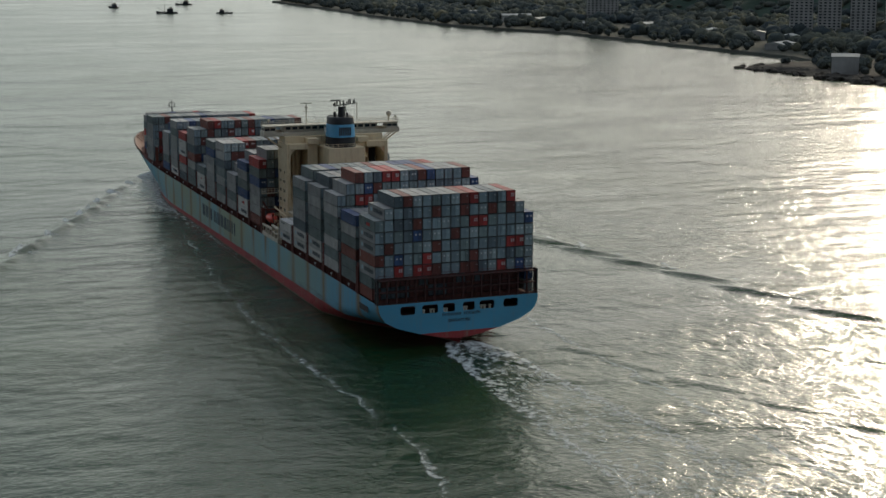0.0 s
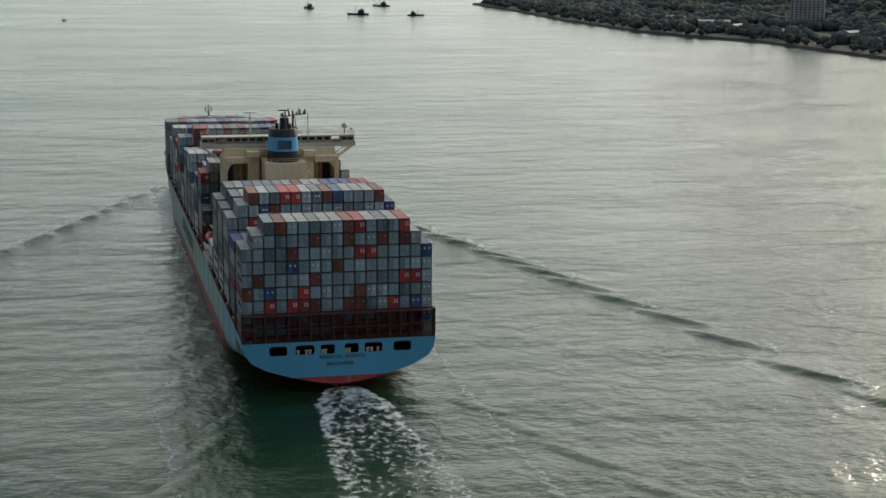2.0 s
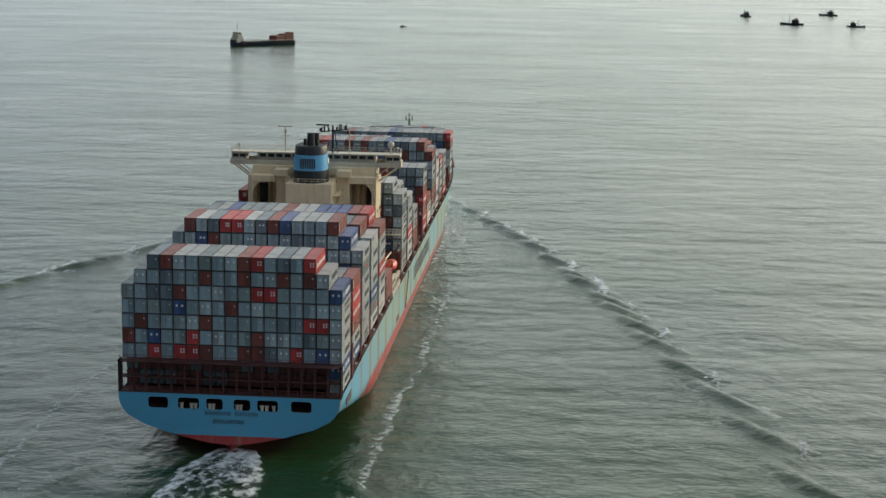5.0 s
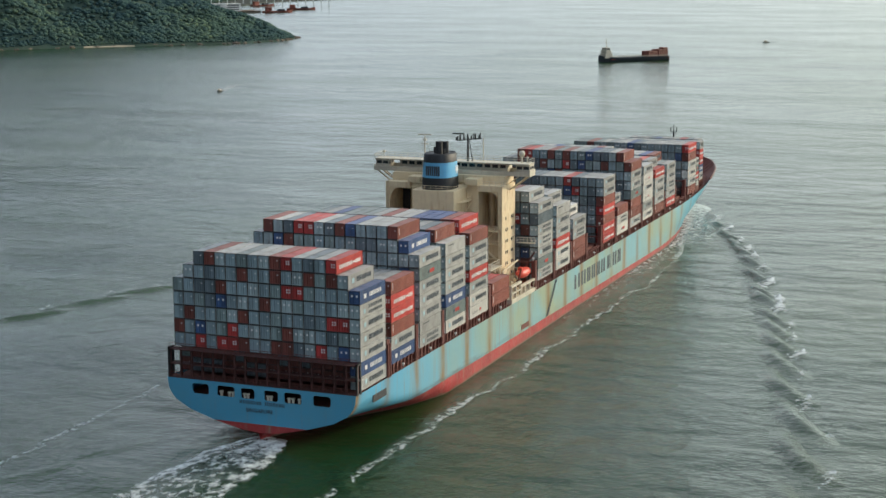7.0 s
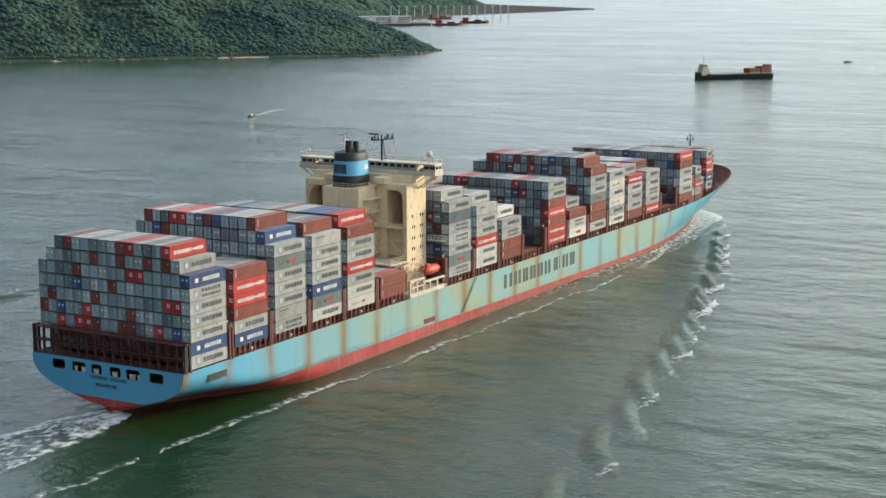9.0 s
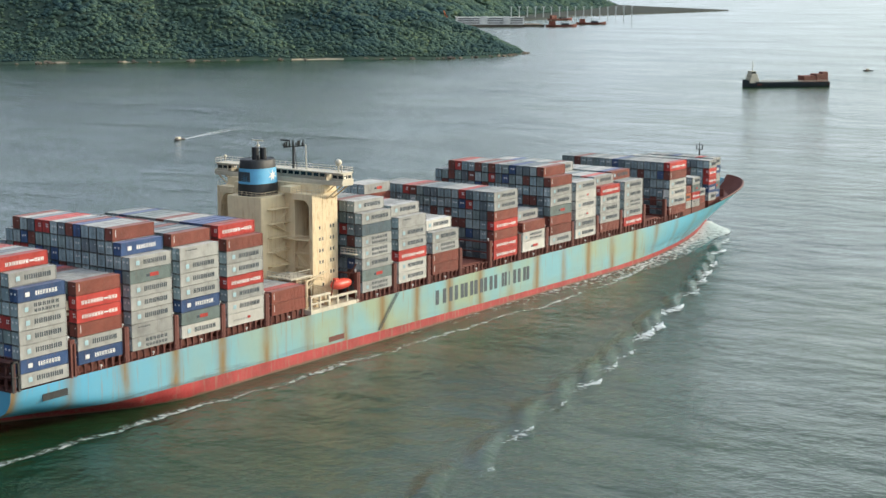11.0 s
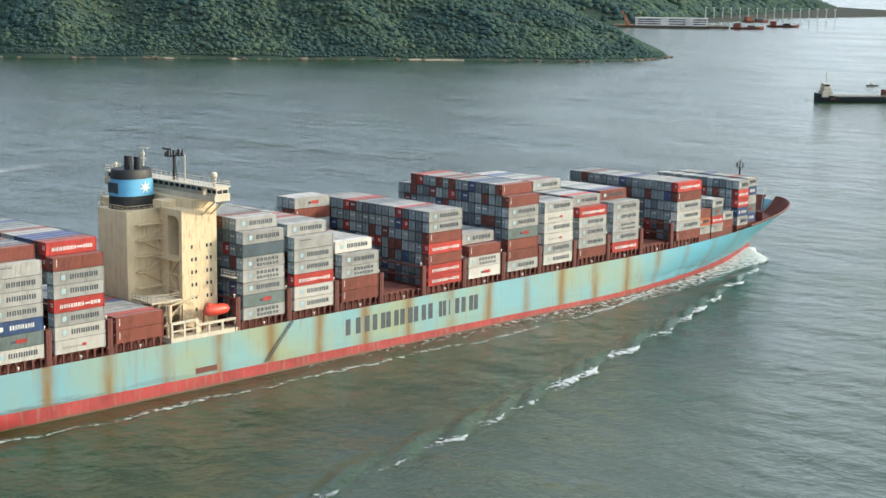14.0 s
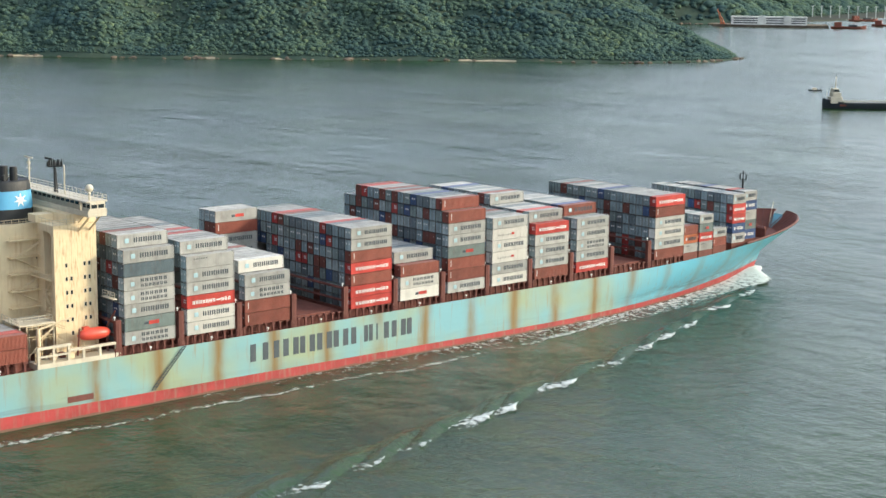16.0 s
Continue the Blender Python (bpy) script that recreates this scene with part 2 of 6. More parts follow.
PAINT = {
    "grey": corrugated("container_grey", (0.36, 0.37, 0.355)),
    "pale": corrugated("container_pale_grey", (0.47, 0.47, 0.44)),
    "white": corrugated("container_white", (0.68, 0.66, 0.60), 0.15, 0.14),
    "red": corrugated("container_red", (0.62, 0.065, 0.05), 0.15),
    "brown": corrugated("container_brown", (0.27, 0.075, 0.05)),
    "blue": corrugated("container_blue", (0.045, 0.10, 0.24)),
    "green": corrugated("container_grey_green", (0.17, 0.22, 0.21)),
    "slate": corrugated("container_slate", (0.10, 0.14, 0.16)),
    "orange": corrugated("container_orange", (0.62, 0.17, 0.07)),
}
COLOUR_WORD = {"grey": "weathered grey", "pale": "pale grey", "white": "cream white", "red": "bright red", "brown": "rusty brown",
               "blue": "dark blue", "green": "grey-green", "slate": "dark slate", "orange": "faded orange"}
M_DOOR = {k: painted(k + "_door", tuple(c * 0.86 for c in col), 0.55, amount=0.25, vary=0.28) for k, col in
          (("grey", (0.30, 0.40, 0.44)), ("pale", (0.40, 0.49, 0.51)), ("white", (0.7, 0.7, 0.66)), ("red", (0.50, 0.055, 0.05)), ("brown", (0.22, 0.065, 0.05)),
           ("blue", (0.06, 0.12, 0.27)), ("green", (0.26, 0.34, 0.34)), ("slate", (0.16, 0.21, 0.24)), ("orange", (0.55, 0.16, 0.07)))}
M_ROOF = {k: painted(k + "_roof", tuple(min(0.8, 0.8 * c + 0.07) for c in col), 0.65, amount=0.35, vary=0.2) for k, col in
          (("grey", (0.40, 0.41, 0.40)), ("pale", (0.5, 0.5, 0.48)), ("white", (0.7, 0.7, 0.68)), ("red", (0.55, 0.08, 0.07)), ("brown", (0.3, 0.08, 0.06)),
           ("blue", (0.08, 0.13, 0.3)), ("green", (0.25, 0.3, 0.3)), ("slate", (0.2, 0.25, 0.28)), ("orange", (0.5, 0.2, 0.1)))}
# near-black: shade of the gaps painted on frame ends, also door seams
M_SHADE = painted("container_gap_shade_and_seams", (0.035, 0.04, 0.042), 0.7, amount=0.2, vary=0.1)
M_INK = plain("dark_lettering", (0.055, 0.075, 0.09))
M_CHALK = plain("white_marking", (0.8, 0.8, 0.78))
M_SIGN_BLUE = plain("pale_blue_badge", (0.42, 0.62, 0.68))
M_HULL = hull_paint()
M_TRANSOM = hull_paint("transom_blue", 0.0)
def boot_paint():
    """Red underwater paint, scraped, with a brown weed line just above the water."""
    m = painted("red_boot_topping", (0.40, 0.046, 0.046), 0.6, (0.24, 0.15, 0.11), 0.9, vary=0.0, dirt=0.4, scale=0.5)
    nt = m.node_tree
    p = nt.nodes["Principled BSDF"]
    red = p.inputs["Base Color"].links[0].from_socket
    sep = nt.nodes.new("ShaderNodeSeparateXYZ")
    nt.links.new(coords(nt), sep.inputs[0])
    rag = nt.nodes.new("ShaderNodeMath")
    rag.operation = "MULTIPLY_ADD"
    rag.inputs[1].default_value = 1.1
    nt.links.new(noise_of(nt, 0.25, 5, (1, 1, 0.3)), rag.inputs[0])
    nt.links.new(sep.outputs["Z"], rag.inputs[2])
    weed = ramp(nt, rag.outputs[0], ((0.0, (1, 1, 1)), (0.95, (0.8,) * 3), (1.0, (0, 0, 0))))
    nt.links.new(mix(nt, weed, red, (0.13, 0.085, 0.055)), p.inputs["Base Color"])
    return m


M_RED = boot_paint()
M_DECK = painted("red_brown_deck", (0.17, 0.05, 0.035), 0.75, (0.1, 0.05, 0.03), 0.4, vary=0.0)
M_STEEL = painted("red_brown_steelwork", (0.16, 0.048, 0.036), 0.7, (0.12, 0.06, 0.04), 0.4, vary=0.08)
M_CREAM = painted("cream_house_paint", (0.76, 0.62, 0.40), 0.55, (0.40, 0.19, 0.08), 0.38, vary=0.0, dirt=0.13)
M_PALE = painted("white_grey_paint", (0.62, 0.56, 0.44), 0.5, (0.35, 0.17, 0.07), 0.25, vary=0.0, dirt=0.2)
M_CREAM_SIDE = painted("rust_spotted_cream_paint", (0.71, 0.57, 0.36), 0.55, (0.34, 0.15, 0.06), 0.85, vary=0.0, dirt=0.12, scale=1.6)
M_FUNNEL = painted("funnel_blue", (0.12, 0.42, 0.66), 0.45, amount=0.1, vary=0.0, dirt=0.15)
M_BLACK = painted("funnel_black", (0.018, 0.02, 0.022), 0.55, (0.06, 0.06, 0.06), 0.3, vary=0.0)
M_GLASS = plain("dark_window_glass", (0.02, 0.03, 0.035), 0.12)
M_BOAT = painted("orange_lifeboat", (0.66, 0.075, 0.045), 0.4, amount=0.05, vary=0.0, dirt=0.1)
M_WATER = water_of("sea_water")
M_WAKE = foam_of("wake_foam", 0.535, 0.80, 0.55, (1, 0.7, 1))
M_FOAM = foam_of("edge_foam", 0.55, 0.95, 0.55)
M_CAP = foam_of("crest_foam", 0.55, 0.80, 0.6)
M_TEAL = foam_of("aerated_water", 0.40, 1.0, 0.12)
M_TEAL.node_tree.nodes["Principled BSDF"].inputs["Base Color"].default_value = (0.035, 0.15, 0.125, 1)
M_TEAL.node_tree.nodes["Principled BSDF"].inputs["Roughness"].default_value = 0.2
M_WHITE = painted("harbour_white", (0.78, 0.78, 0.74), 0.7, (0.4, 0.36, 0.3), 0.25, vary=0.0, scale=0.2)
# leaf colours paled towards blue and grey to stand in for distance haze
M_LEAF = leaves_of("wooded_slope", (0.060, 0.104, 0.094))
M_LEAF_FAR = leaves_of("hazed_shore_trees", (0.10, 0.115, 0.11))
M_DARKROCK = earth_of("dark_rock", (0.10, 0.09, 0.075), (0.06, 0.055, 0.05), 0.08)
M_RACK = painted("dark_red_lattice", (0.08, 0.028, 0.024), 0.75, (0.06, 0.04, 0.03), 0.4, vary=0.1)
M_EARTH = earth_of("hill_soil", (0.042, 0.072, 0.058), (0.05, 0.07, 0.05), 0.02)
M_ROCK = earth_of("shore_rock", (0.20, 0.16, 0.12), (0.11, 0.09, 0.075), 0.08)
M_SAND = earth_of("shore_sand", (0.42, 0.36, 0.26), (0.32, 0.27, 0.2), 0.1)
M_QUAY = earth_of("quay_ground", (0.045, 0.055, 0.045), (0.075, 0.075, 0.065), 0.03)
M_TOWER = painted("apartment_wall", (0.52, 0.52, 0.49), 0.7, (0.3, 0.28, 0.25), 0.3, vary=0.1, scale=0.2)
M_DARKHULL = painted("dark_boat_hull", (0.03, 0.04, 0.05), 0.5, amount=0.2, vary=0.0)

# ---- mesh helpers ----
ABOARD = []  # top-level things that go along with the ship


def part(name, bm, material, parent=None, label=""):
    me = bpy.data.meshes.new(name)
    bm.to_mesh(me)
    bm.free()
    for m in material if isinstance(material, (list, tuple)) else (material,):
        me.materials.append(m)
    ob = new(name, me)
    if parent:
        ob.parent = parent
    if label:
        tagged(ob, label)
    return ob


def aboard(ob):
    ABOARD.append(ob)
    return ob


def box(bm, x0, x1, y0, y1, z0, z1, bevel=0.0, slot=0):
    vs = [bm.verts.new((x, y, z)) for z in (z0, z1) for x, y in ((x0, y0), (x1, y0), (x1, y1), (x0, y1))]
    fs = [bm.faces.new([vs[i] for i in q]) for q in ((3, 2, 1, 0), (4, 5, 6, 7), (0, 1, 5, 4), (1, 2, 6, 5), (2, 3, 7, 6), (3, 0, 4, 7))]
    for f in fs:
        f.material_index = slot
    if bevel:
        bmesh.ops.bevel(bm, geom=list({e for f in fs for e in f.edges}), offset=bevel, segments=1, affect="EDGES")
    return fs


def rod(bm, a, b, r, sides=6, r2=None, slot=0):
    a, b = Vector(a), Vector(b)
    q = (b - a).to_track_quat("Z", "Y")
    rings = []
    for at, rad in ((a, r), (b, r if r2 is None else r2)):
        rings.append([bm.verts.new(at + q @ Vector((rad * math.cos(2 * math.pi * k / sides), rad * math.sin(2 * math.pi * k / sides), 0))) for k in range(sides)])
    for k in range(sides):
        bm.faces.new((rings[0][k], rings[0][(k + 1) % sides], rings[1][(k + 1) % sides], rings[1][k])).material_index = slot
    bm.faces.new(rings[0][::-1]).material_index = slot
    bm.faces.new(rings[1]).material_index = slot


def boxes(*rows, bevel=0.0):
    bm = bmesh.new()
    for r in rows:
        box(bm, *r, bevel=bevel)
    return bm


def rods(*rows):
    bm = bmesh.new()
    for r in rows:
        rod(bm, *r)
    return bm


def grid_mesh(name, rows, material, smooth=True):
    """A sheet from rows of points of equal length."""
    n = len(rows[0])
    verts = [p for r in rows for p in r]
    faces = [(i * n + k, i * n + k + 1, (i + 1) * n + k + 1, (i + 1) * n + k) for i in range(len(rows) - 1) for k in range(n - 1)]
    me = bpy.data.meshes.new(name)
    me.from_pydata(verts, [], faces)
    me.materials.append(material)
    if smooth:
        me.polygons.foreach_set("use_smooth", [True] * len(faces))
    me.update()
    return me


def rail(bm, pts, height=1.1, step=2.0, r=0.05):
    """A handrail with posts along a line of points."""
    for a, b in zip(pts, pts[1:]):
        a, b = Vector(a), Vector(b)
        up = Vector((0, 0, height))
        rod(bm, a + up, b + up, r, 4)
        rod(bm, a + up * 0.5, b + up * 0.5, r * 0.8, 4)
        n = max(1, int((b - a).length / step))
        for k in range(n + 1):
            c = a.lerp(b, k / n)
            rod(bm, c, c + up, r, 4)

# ---- the sea ----
bm = bmesh.new()
bm.faces.new([bm.verts.new(c) for c in ((-9000, -9000, 0), (9000, -9000, 0), (9000, 9000, 0), (-9000, 9000, 0))])
tagged(part("water", bm, M_WATER), "grey-green sea with small wind ripples", "sea", kind="structure")

# ---- the ship: hull ----
ship = aboard(tagged(new("container_ship"), "long light blue container ship with red boot topping", "ship"))
DECK, BASE, TIER = 11.5, 13.75, 2.93
STERN = ((-4.0, 0.0), (1.9, 0.2), (2.3, 4.5), (3.7, 10.6), (5.5, 16.4), (7.4, 19.8), (9.4, 21.1), (11.6, 21.4))


def half_width(y, z):
    """Half the hull's breadth at a station and height."""
    z = max(z, -3.0)
    if y < 60:
        aft = np.interp(z, [a for a, _ in STERN], [b for _, b in STERN])
        k = min(1.0, max(0.0, y / np.interp(z, (-3, 0, 3, 6, 11), (60, 50, 36, 20, 8))))
        k = k * k * (3 - 2 * k)
        return aft + (21.4 - aft) * k
    return 21.4


def stem(z):
    return 350.0 + 12.5 * (max(0.0, z) / 17.0) ** 1.25


def sheer(y):
    return DECK + 0.2 if y < 262 else DECK + 0.2 + 6.8 * ((y - 262) / 105.0) ** 2


def bluff(z):
    return float(np.interp(z, (4, 15.5), (1.0, 0.46)))


def hull_point(u, z, side):
    """u up to 1 runs from the transom to the shoulder at 240 m, from 1 to 2 round the bow."""
    if u <= 1:
        y = 240 * u
        return (side * half_width(y, z), y, z)
    v = u - 1
    y = 240 + (stem(z) - 240) * v
    full = np.interp(z, (-3, 0, 4, 11, 17), (1.7, 1.85, 2.2, 4.0, 6.0))
    return (side * 21.4 * max(0.0, 1 - v ** full) ** bluff(z), y, z)


US = [0, 0.01, 0.02, 0.035, 0.05, 0.07, 0.09, 0.12, 0.15, 0.2, 0.25, 0.35, 0.5, 0.65, 0.8, 0.9] + [1 + (1 - (1 - k / 48) ** 1.8) for k in range(49)]


def boot_top(y):
    return float(np.interp(y, (0, 235, 300, 352), (3.9, 1.6, 1.9, 3.0)))


def hull_rows(low, high, steps):
    rows = []
    for u in US:
        y = hull_point(u, 3, 1)[1]
        a, b = low(y), high(y)
        half = [hull_point(u, a + (b - a) * k / steps, 1) for k in range(steps + 1)]
        rows.append(half)
    return rows


for side in (1, -1):
    for name, low, high, steps, mat_, label in (("hull_plating", boot_top, sheer, 12, M_HULL, "faded light blue plating with rust runs"),
                                                ("boot_topping", lambda y: -3.0, boot_top, 7, M_RED, "scuffed red boot topping")):
        rows = [[(side * x, y, z) for x, y, z in r] for r in hull_rows(low, high, steps)]
        if side < 0:
            rows = [r[::-1] for r in rows]
        rows = [r[::-1] for r in rows]
        ob = new(name, grid_mesh(name, rows, mat_))
        ob.parent = ship
        tagged(ob, label)

# transom, with its mooring openings cut through
WINDOWS = ((-15.65, -11.75), (-9.9, -5.75), (-4.4, -1.2), (0.9, 4.1), (5.4, 9.4), (11.9, 15.85))


def transom_width(z):
    return float(np.interp(z, [a for a, _ in STERN], [b for _, b in STERN]))


def transom(name, z0, z1, steps, mat_):
    bm = bmesh.new()
    xs_cut = sorted({x for w in WINDOWS for x in w})
    zs = sorted({z0 + (z1 - z0) * k / steps for k in range(steps + 1)} | ({8.75, 10.95} if z1 > 11 else set()))
    for a, b in zip(zs, zs[1:]):
        wa, wb = transom_width(a), transom_width(b)
        cuts = [x for x in xs_cut if abs(x) < wa - 0.3]
        la, lb = [-wa, *cuts, wa], [-wb, *cuts, wb]
        for k in range(len(la) - 1):
            mid = (la[k] + la[k + 1]) / 2
            if 8.75 <= (a + b) / 2 <= 10.95 and any(p < mid < q for p, q in WINDOWS):
                continue
            bm.faces.new([bm.verts.new((x, 0, z)) for x, z in ((la[k], a), (la[k + 1], a), (lb[k + 1], b), (lb[k], b))])
    bmesh.ops.remove_doubles(bm, verts=bm.verts, dist=0.001)
    return part(name, bm, mat_, ship)


transom("transom", 3.7, 11.7, 9, M_TRANSOM)
tagged(transom("transom_boot", 1.9, 3.7, 5, M_RED), "red lower transom")
part("mooring_deck", boxes((-17.5, 17.5, 0.4, 9.0, 8.2, 8.45), (-17.5, 17.5, 8.6, 9.0, 8.45, 11.3)), M_STEEL, ship, "dark mooring deck behind the stern openings")
for a, b in WINDOWS:
    bm = boxes((a - 0.05, b + 0.05, 0.01, 0.4, 10.95, 11.05), (a - 0.05, b + 0.05, 0.01, 0.4, 8.65, 8.75), (a - 0.1, a, 0.01, 0.4, 8.75, 10.95), (b, b + 0.1, 0.01, 0.4, 8.75, 10.95))
    for x, sx in ((a, 1), (b, -1)):
        for z, sz in ((8.75, 1), (10.95, -1)):
            arc = [(x + sx * 0.55 * (1 - math.sin(radians(q))), z + sz * 0.55 * (1 - math.cos(radians(q)))) for q in (0, 30, 60, 90)]
            ring = [(x, z)] + arc
            if sx * sz < 0:
                ring = ring[::-1]
            front, back = [[bm.verts.new((p, y, q)) for p, q in ring] for y in (-0.02, 0.35)]
            bm.faces.new(front[::-1])
            bm.faces.new(back)
            for k in range(len(ring)):
                bm.faces.new((front[k], front[(k + 1) % len(ring)], back[(k + 1) % len(ring)], back[k]))
    bmesh.ops.recalc_face_normals(bm, faces=bm.faces)
    part("opening_frame", bm, M_TRANSOM, ship)
for x in (-9.3, -7.4, -6.6, -3.9, -3.2, 1.4, 2.1, 6.2, 7.1, 8.5):
    part("bollard", rods(((x, 0.9, 8.45), (x, 0.9, 9.5), 0.3, 8), ((x, 0.9, 9.4), (x, 0.9, 9.7), 0.42, 8)), M_PALE, ship, "pale mooring bollard")


def writing(words, size, depth=0.05):
    """Built-in letters as a mesh, in the x-z plane and facing -y."""
    cu = bpy.data.curves.new("writing", "FONT")
    cu.body, cu.size, cu.extrude, cu.align_x = words, size, depth, "CENTER"
    ob = bpy.data.objects.new("writing", cu)
    me = bpy.data.meshes.new_from_object(ob)
    bpy.data.objects.remove(ob)
    me.transform(pose(0, 0, 0, 90))
    return me


me = writing("SINGAPORE", 1.15)
me.materials.append(M_INK)
port = new("home_port", me)
port.parent, port.location = ship, (-0.1, -0.06, 6.15)
tagged(port, "dark home port lettering")
x = -4.6
for w in (0.62, 0.7, 0.6, 0.55, 0.6, 0.55, 0.7, 0, 0.85, 0.7, 0.6, 0.6, 0.55, 0.6):
    if w:
        part("name_bar", boxes((x, x + w * 0.26, -0.07, 0, 7.75, 8.5), (x + w * 0.55, x + w * 0.8, -0.07, 0, 7.75, 8.5)), M_INK, ship, "dark bars of the stern name")
    x += (w or 0.5) + 0.12
# broad dark marks along the starboard and port sides
for side in (1, -1):
    y = 143.6
    for w, gap in ((5.4, 1.0), (4.6, 0.9), (3.7, 0.9), (4.0, 0.9), (3.9, 0.9), (4.3, 2.0), (2.9, 0.9), (1.0, 1.2), (4.3, 1.0), (3.7, 0)):
        x0, x1 = (21.41, 21.46) if side > 0 else (-21.46, -21.41)
        thick = min(1.5, 0.4 * w)
        for a in (0.04 * w, 0.94 * w - thick)[:2 if w > 1.5 else 1]:
            part("side_mark", boxes((x0, x1, y + a, y + a + thick, 5.4, 9.4)), M_INK, ship, "dark slate bar of a large side marking")
        y += w + gap

# deck, following the hull inside its edge
ys = [0.3, 5, 10, 20, 60, 120, 200, 240, 262, 275, 290, 300, 310, 320, 330, 338, 346, 350, 353, 356, 358]


def deck_level(y):
    return min(sheer(y) - 0.5, 11.2 if y < 338 else 12.6)


def deck_half(y):
    if y <= 240:
        return half_width(y, 11) - 0.1
    z = deck_level(y) - 0.5
    v = (y - 240) / (stem(z) - 240)
    return max(0.05, 21.4 * max(0.0, 1 - min(1, v) ** float(np.interp(z, (-3, 0, 4, 11, 17), (1.7, 1.85, 2.2, 4.0, 6.0)))) ** bluff(z) - 0.3)


rows = [[(-deck_half(y), y, min(sheer(y) - 0.5, 11.2 if y < 338 else 12.6)), (0, y, min(sheer(y) - 0.5, 11.25 if y < 338 else 12.65)), (deck_half(y), y, min(sheer(y) - 0.5, 11.2 if y < 338 else 12.6))] for y in ys]
ob = new("deck", grid_mesh("deck", rows, M_DECK, False))
ob.parent = ship
# inside of the bow bulwark, red-brown, with a rolled rim and stays
for side in (1, -1):
    inner, rim = [], []
    for k in range(30):
        v = 0.68 + 0.319 * (1 - (1 - k / 29) ** 2)
        y = 240 + (stem(15) - 240) * v
        z1 = sheer(y)
        xo = hull_point(1 + v, z1, side)

        def inset(z, d):
            a, b = hull_point(1 + v - 0.004, z, side), hull_point(1 + min(1.0, v + 0.004), z, side)
            run = Vector((b[0] - a[0], b[1] - a[1], 0)).normalized()
            p = Vector(hull_point(1 + v, z, side)) + Vector((-side * run.y, side * run.x, 0)) * d
            return (side * max(0.0, side * p.x), p.y, z)
        inner.append([inset(z1 - 0.05 - 0.65 * q, 0.35 + 0.05 * q) for q in range(9)])
        rim.append((xo[0], xo[1], z1))
    if side > 0:
        inner = [r[::-1] for r in inner]
    ob = new("bulwark", grid_mesh("bulwark", inner, M_DECK))
    ob.parent = ship
    bm = bmesh.new()
    for a, b in zip(rim, rim[1:]):
        rod(bm, a, b, 0.34, 6)
    part("bulwark_rim", bm, M_STEEL, ship)
    for k in range(12, 29, 2):
        a, b = (inner[k] if side < 0 else inner[k][::-1])[::8]
        part("bulwark_stay", rods((a, (b[0] - side * 1.1, b[1] - 0.5, b[2]), 0.12, 4)), M_STEEL, ship)
# forecastle gear
part("breakwater", boxes((-12, 12, 339.6, 340.0, 11.2, 15.6)), M_STEEL, ship)
for x in (-4, 4):
    part("windlass", rods(((x - 1.6, 348, 13.8), (x + 1.6, 348, 13.8), 0.9, 10), ((x - 2.2, 348, 13.8), (x - 1.7, 348, 13.8), 1.3, 10)), M_STEEL, ship)
part("foremast", rods(((0, 343, 14), (0, 343, 29.5), 0.5, 8, 0.32), ((0, 343, 29.5), (0, 343, 32.2), 0.16, 6), ((-1.3, 343, 29.3), (1.3, 343, 29.3), 0.12, 5),
                      ((-1.2, 343, 29.3), (-1.2, 343, 31.0), 0.22, 6), ((1.2, 343, 29.3), (1.2, 343, 31.0), 0.22, 6), ((-0.9, 343, 31.2), (0.9, 343, 31.2), 0.1, 5)), M_BLACK, ship, "dark foremast with a crosstree of lights")
part("jackstaff", rods(((0, 357, 14), (0.3, 358.5, 21), 0.09, 5)), M_PALE, ship)
# pilot ladder stowed on the starboard side
bm = bmesh.new()
for dz in (0, 0.9):
    rod(bm, (21.7, 118.2 + dz, 3.2), (21.7, 126.0 + dz, 11.6), 0.10, 4)
for k in range(15):
    rod(bm, (21.7, 118.2 + 7.8 * k / 14, 3.2 + 8.4 * k / 14), (21.7, 119.1 + 7.8 * k / 14, 3.2 + 8.4 * k / 14), 0.08, 4)
part("gangway_ladder", bm, M_INK, ship, "dark accommodation ladder on the side")
part("shell_door", boxes((21.42, 21.47, 98.5, 104.5, 3.6, 4.9)), M_STEEL, ship, "rusty side plate")
for side in (1, -1):
    part("fairlead", boxes(*[(side * 21.44 - 0.04, side * 21.44 + 0.04, 8.0, 14.6, z0, z1) for z0, z1 in ((8.3, 8.45), (9.65, 9.8))],
                           (side * 21.38 - 0.06, side * 21.38 + 0.06, 8.0, 14.6, 8.45, 9.65)), M_BLACK, ship, "dark mooring opening in the quarter")

# ---- bays, lashing bridges and pedestals ----
PITCH = 14.95
BAY_Y = {0: 2.9, 1: 17.9, 2: 33.0, 3: 47.9, 4: 62.8, 5: 77.8, 6: 112.3, 7: 127.6, 8: 142.6, 9: 157.5, 10: 172.4, 11: 187.4, 12: 202.6, 13: 217.4, 14: 232.4, 15: 247.7, 16: 263.3, 17: 278.7}
LONG = 12.35
COLW = 2.5
post_bm = boxes((-0.55, 0.55, -0.65, 0.65, 0, 8.2), (-0.75, 0.75, -0.8, 0.8, 0, 0.5), (-0.62, 0.62, -0.2, 0.2, 0.5, 8.25), bevel=0.05)
POST = bpy.data.meshes.new("post")
post_bm.to_mesh(POST)
post_bm.free()
POST.materials.append(M_STEEL)
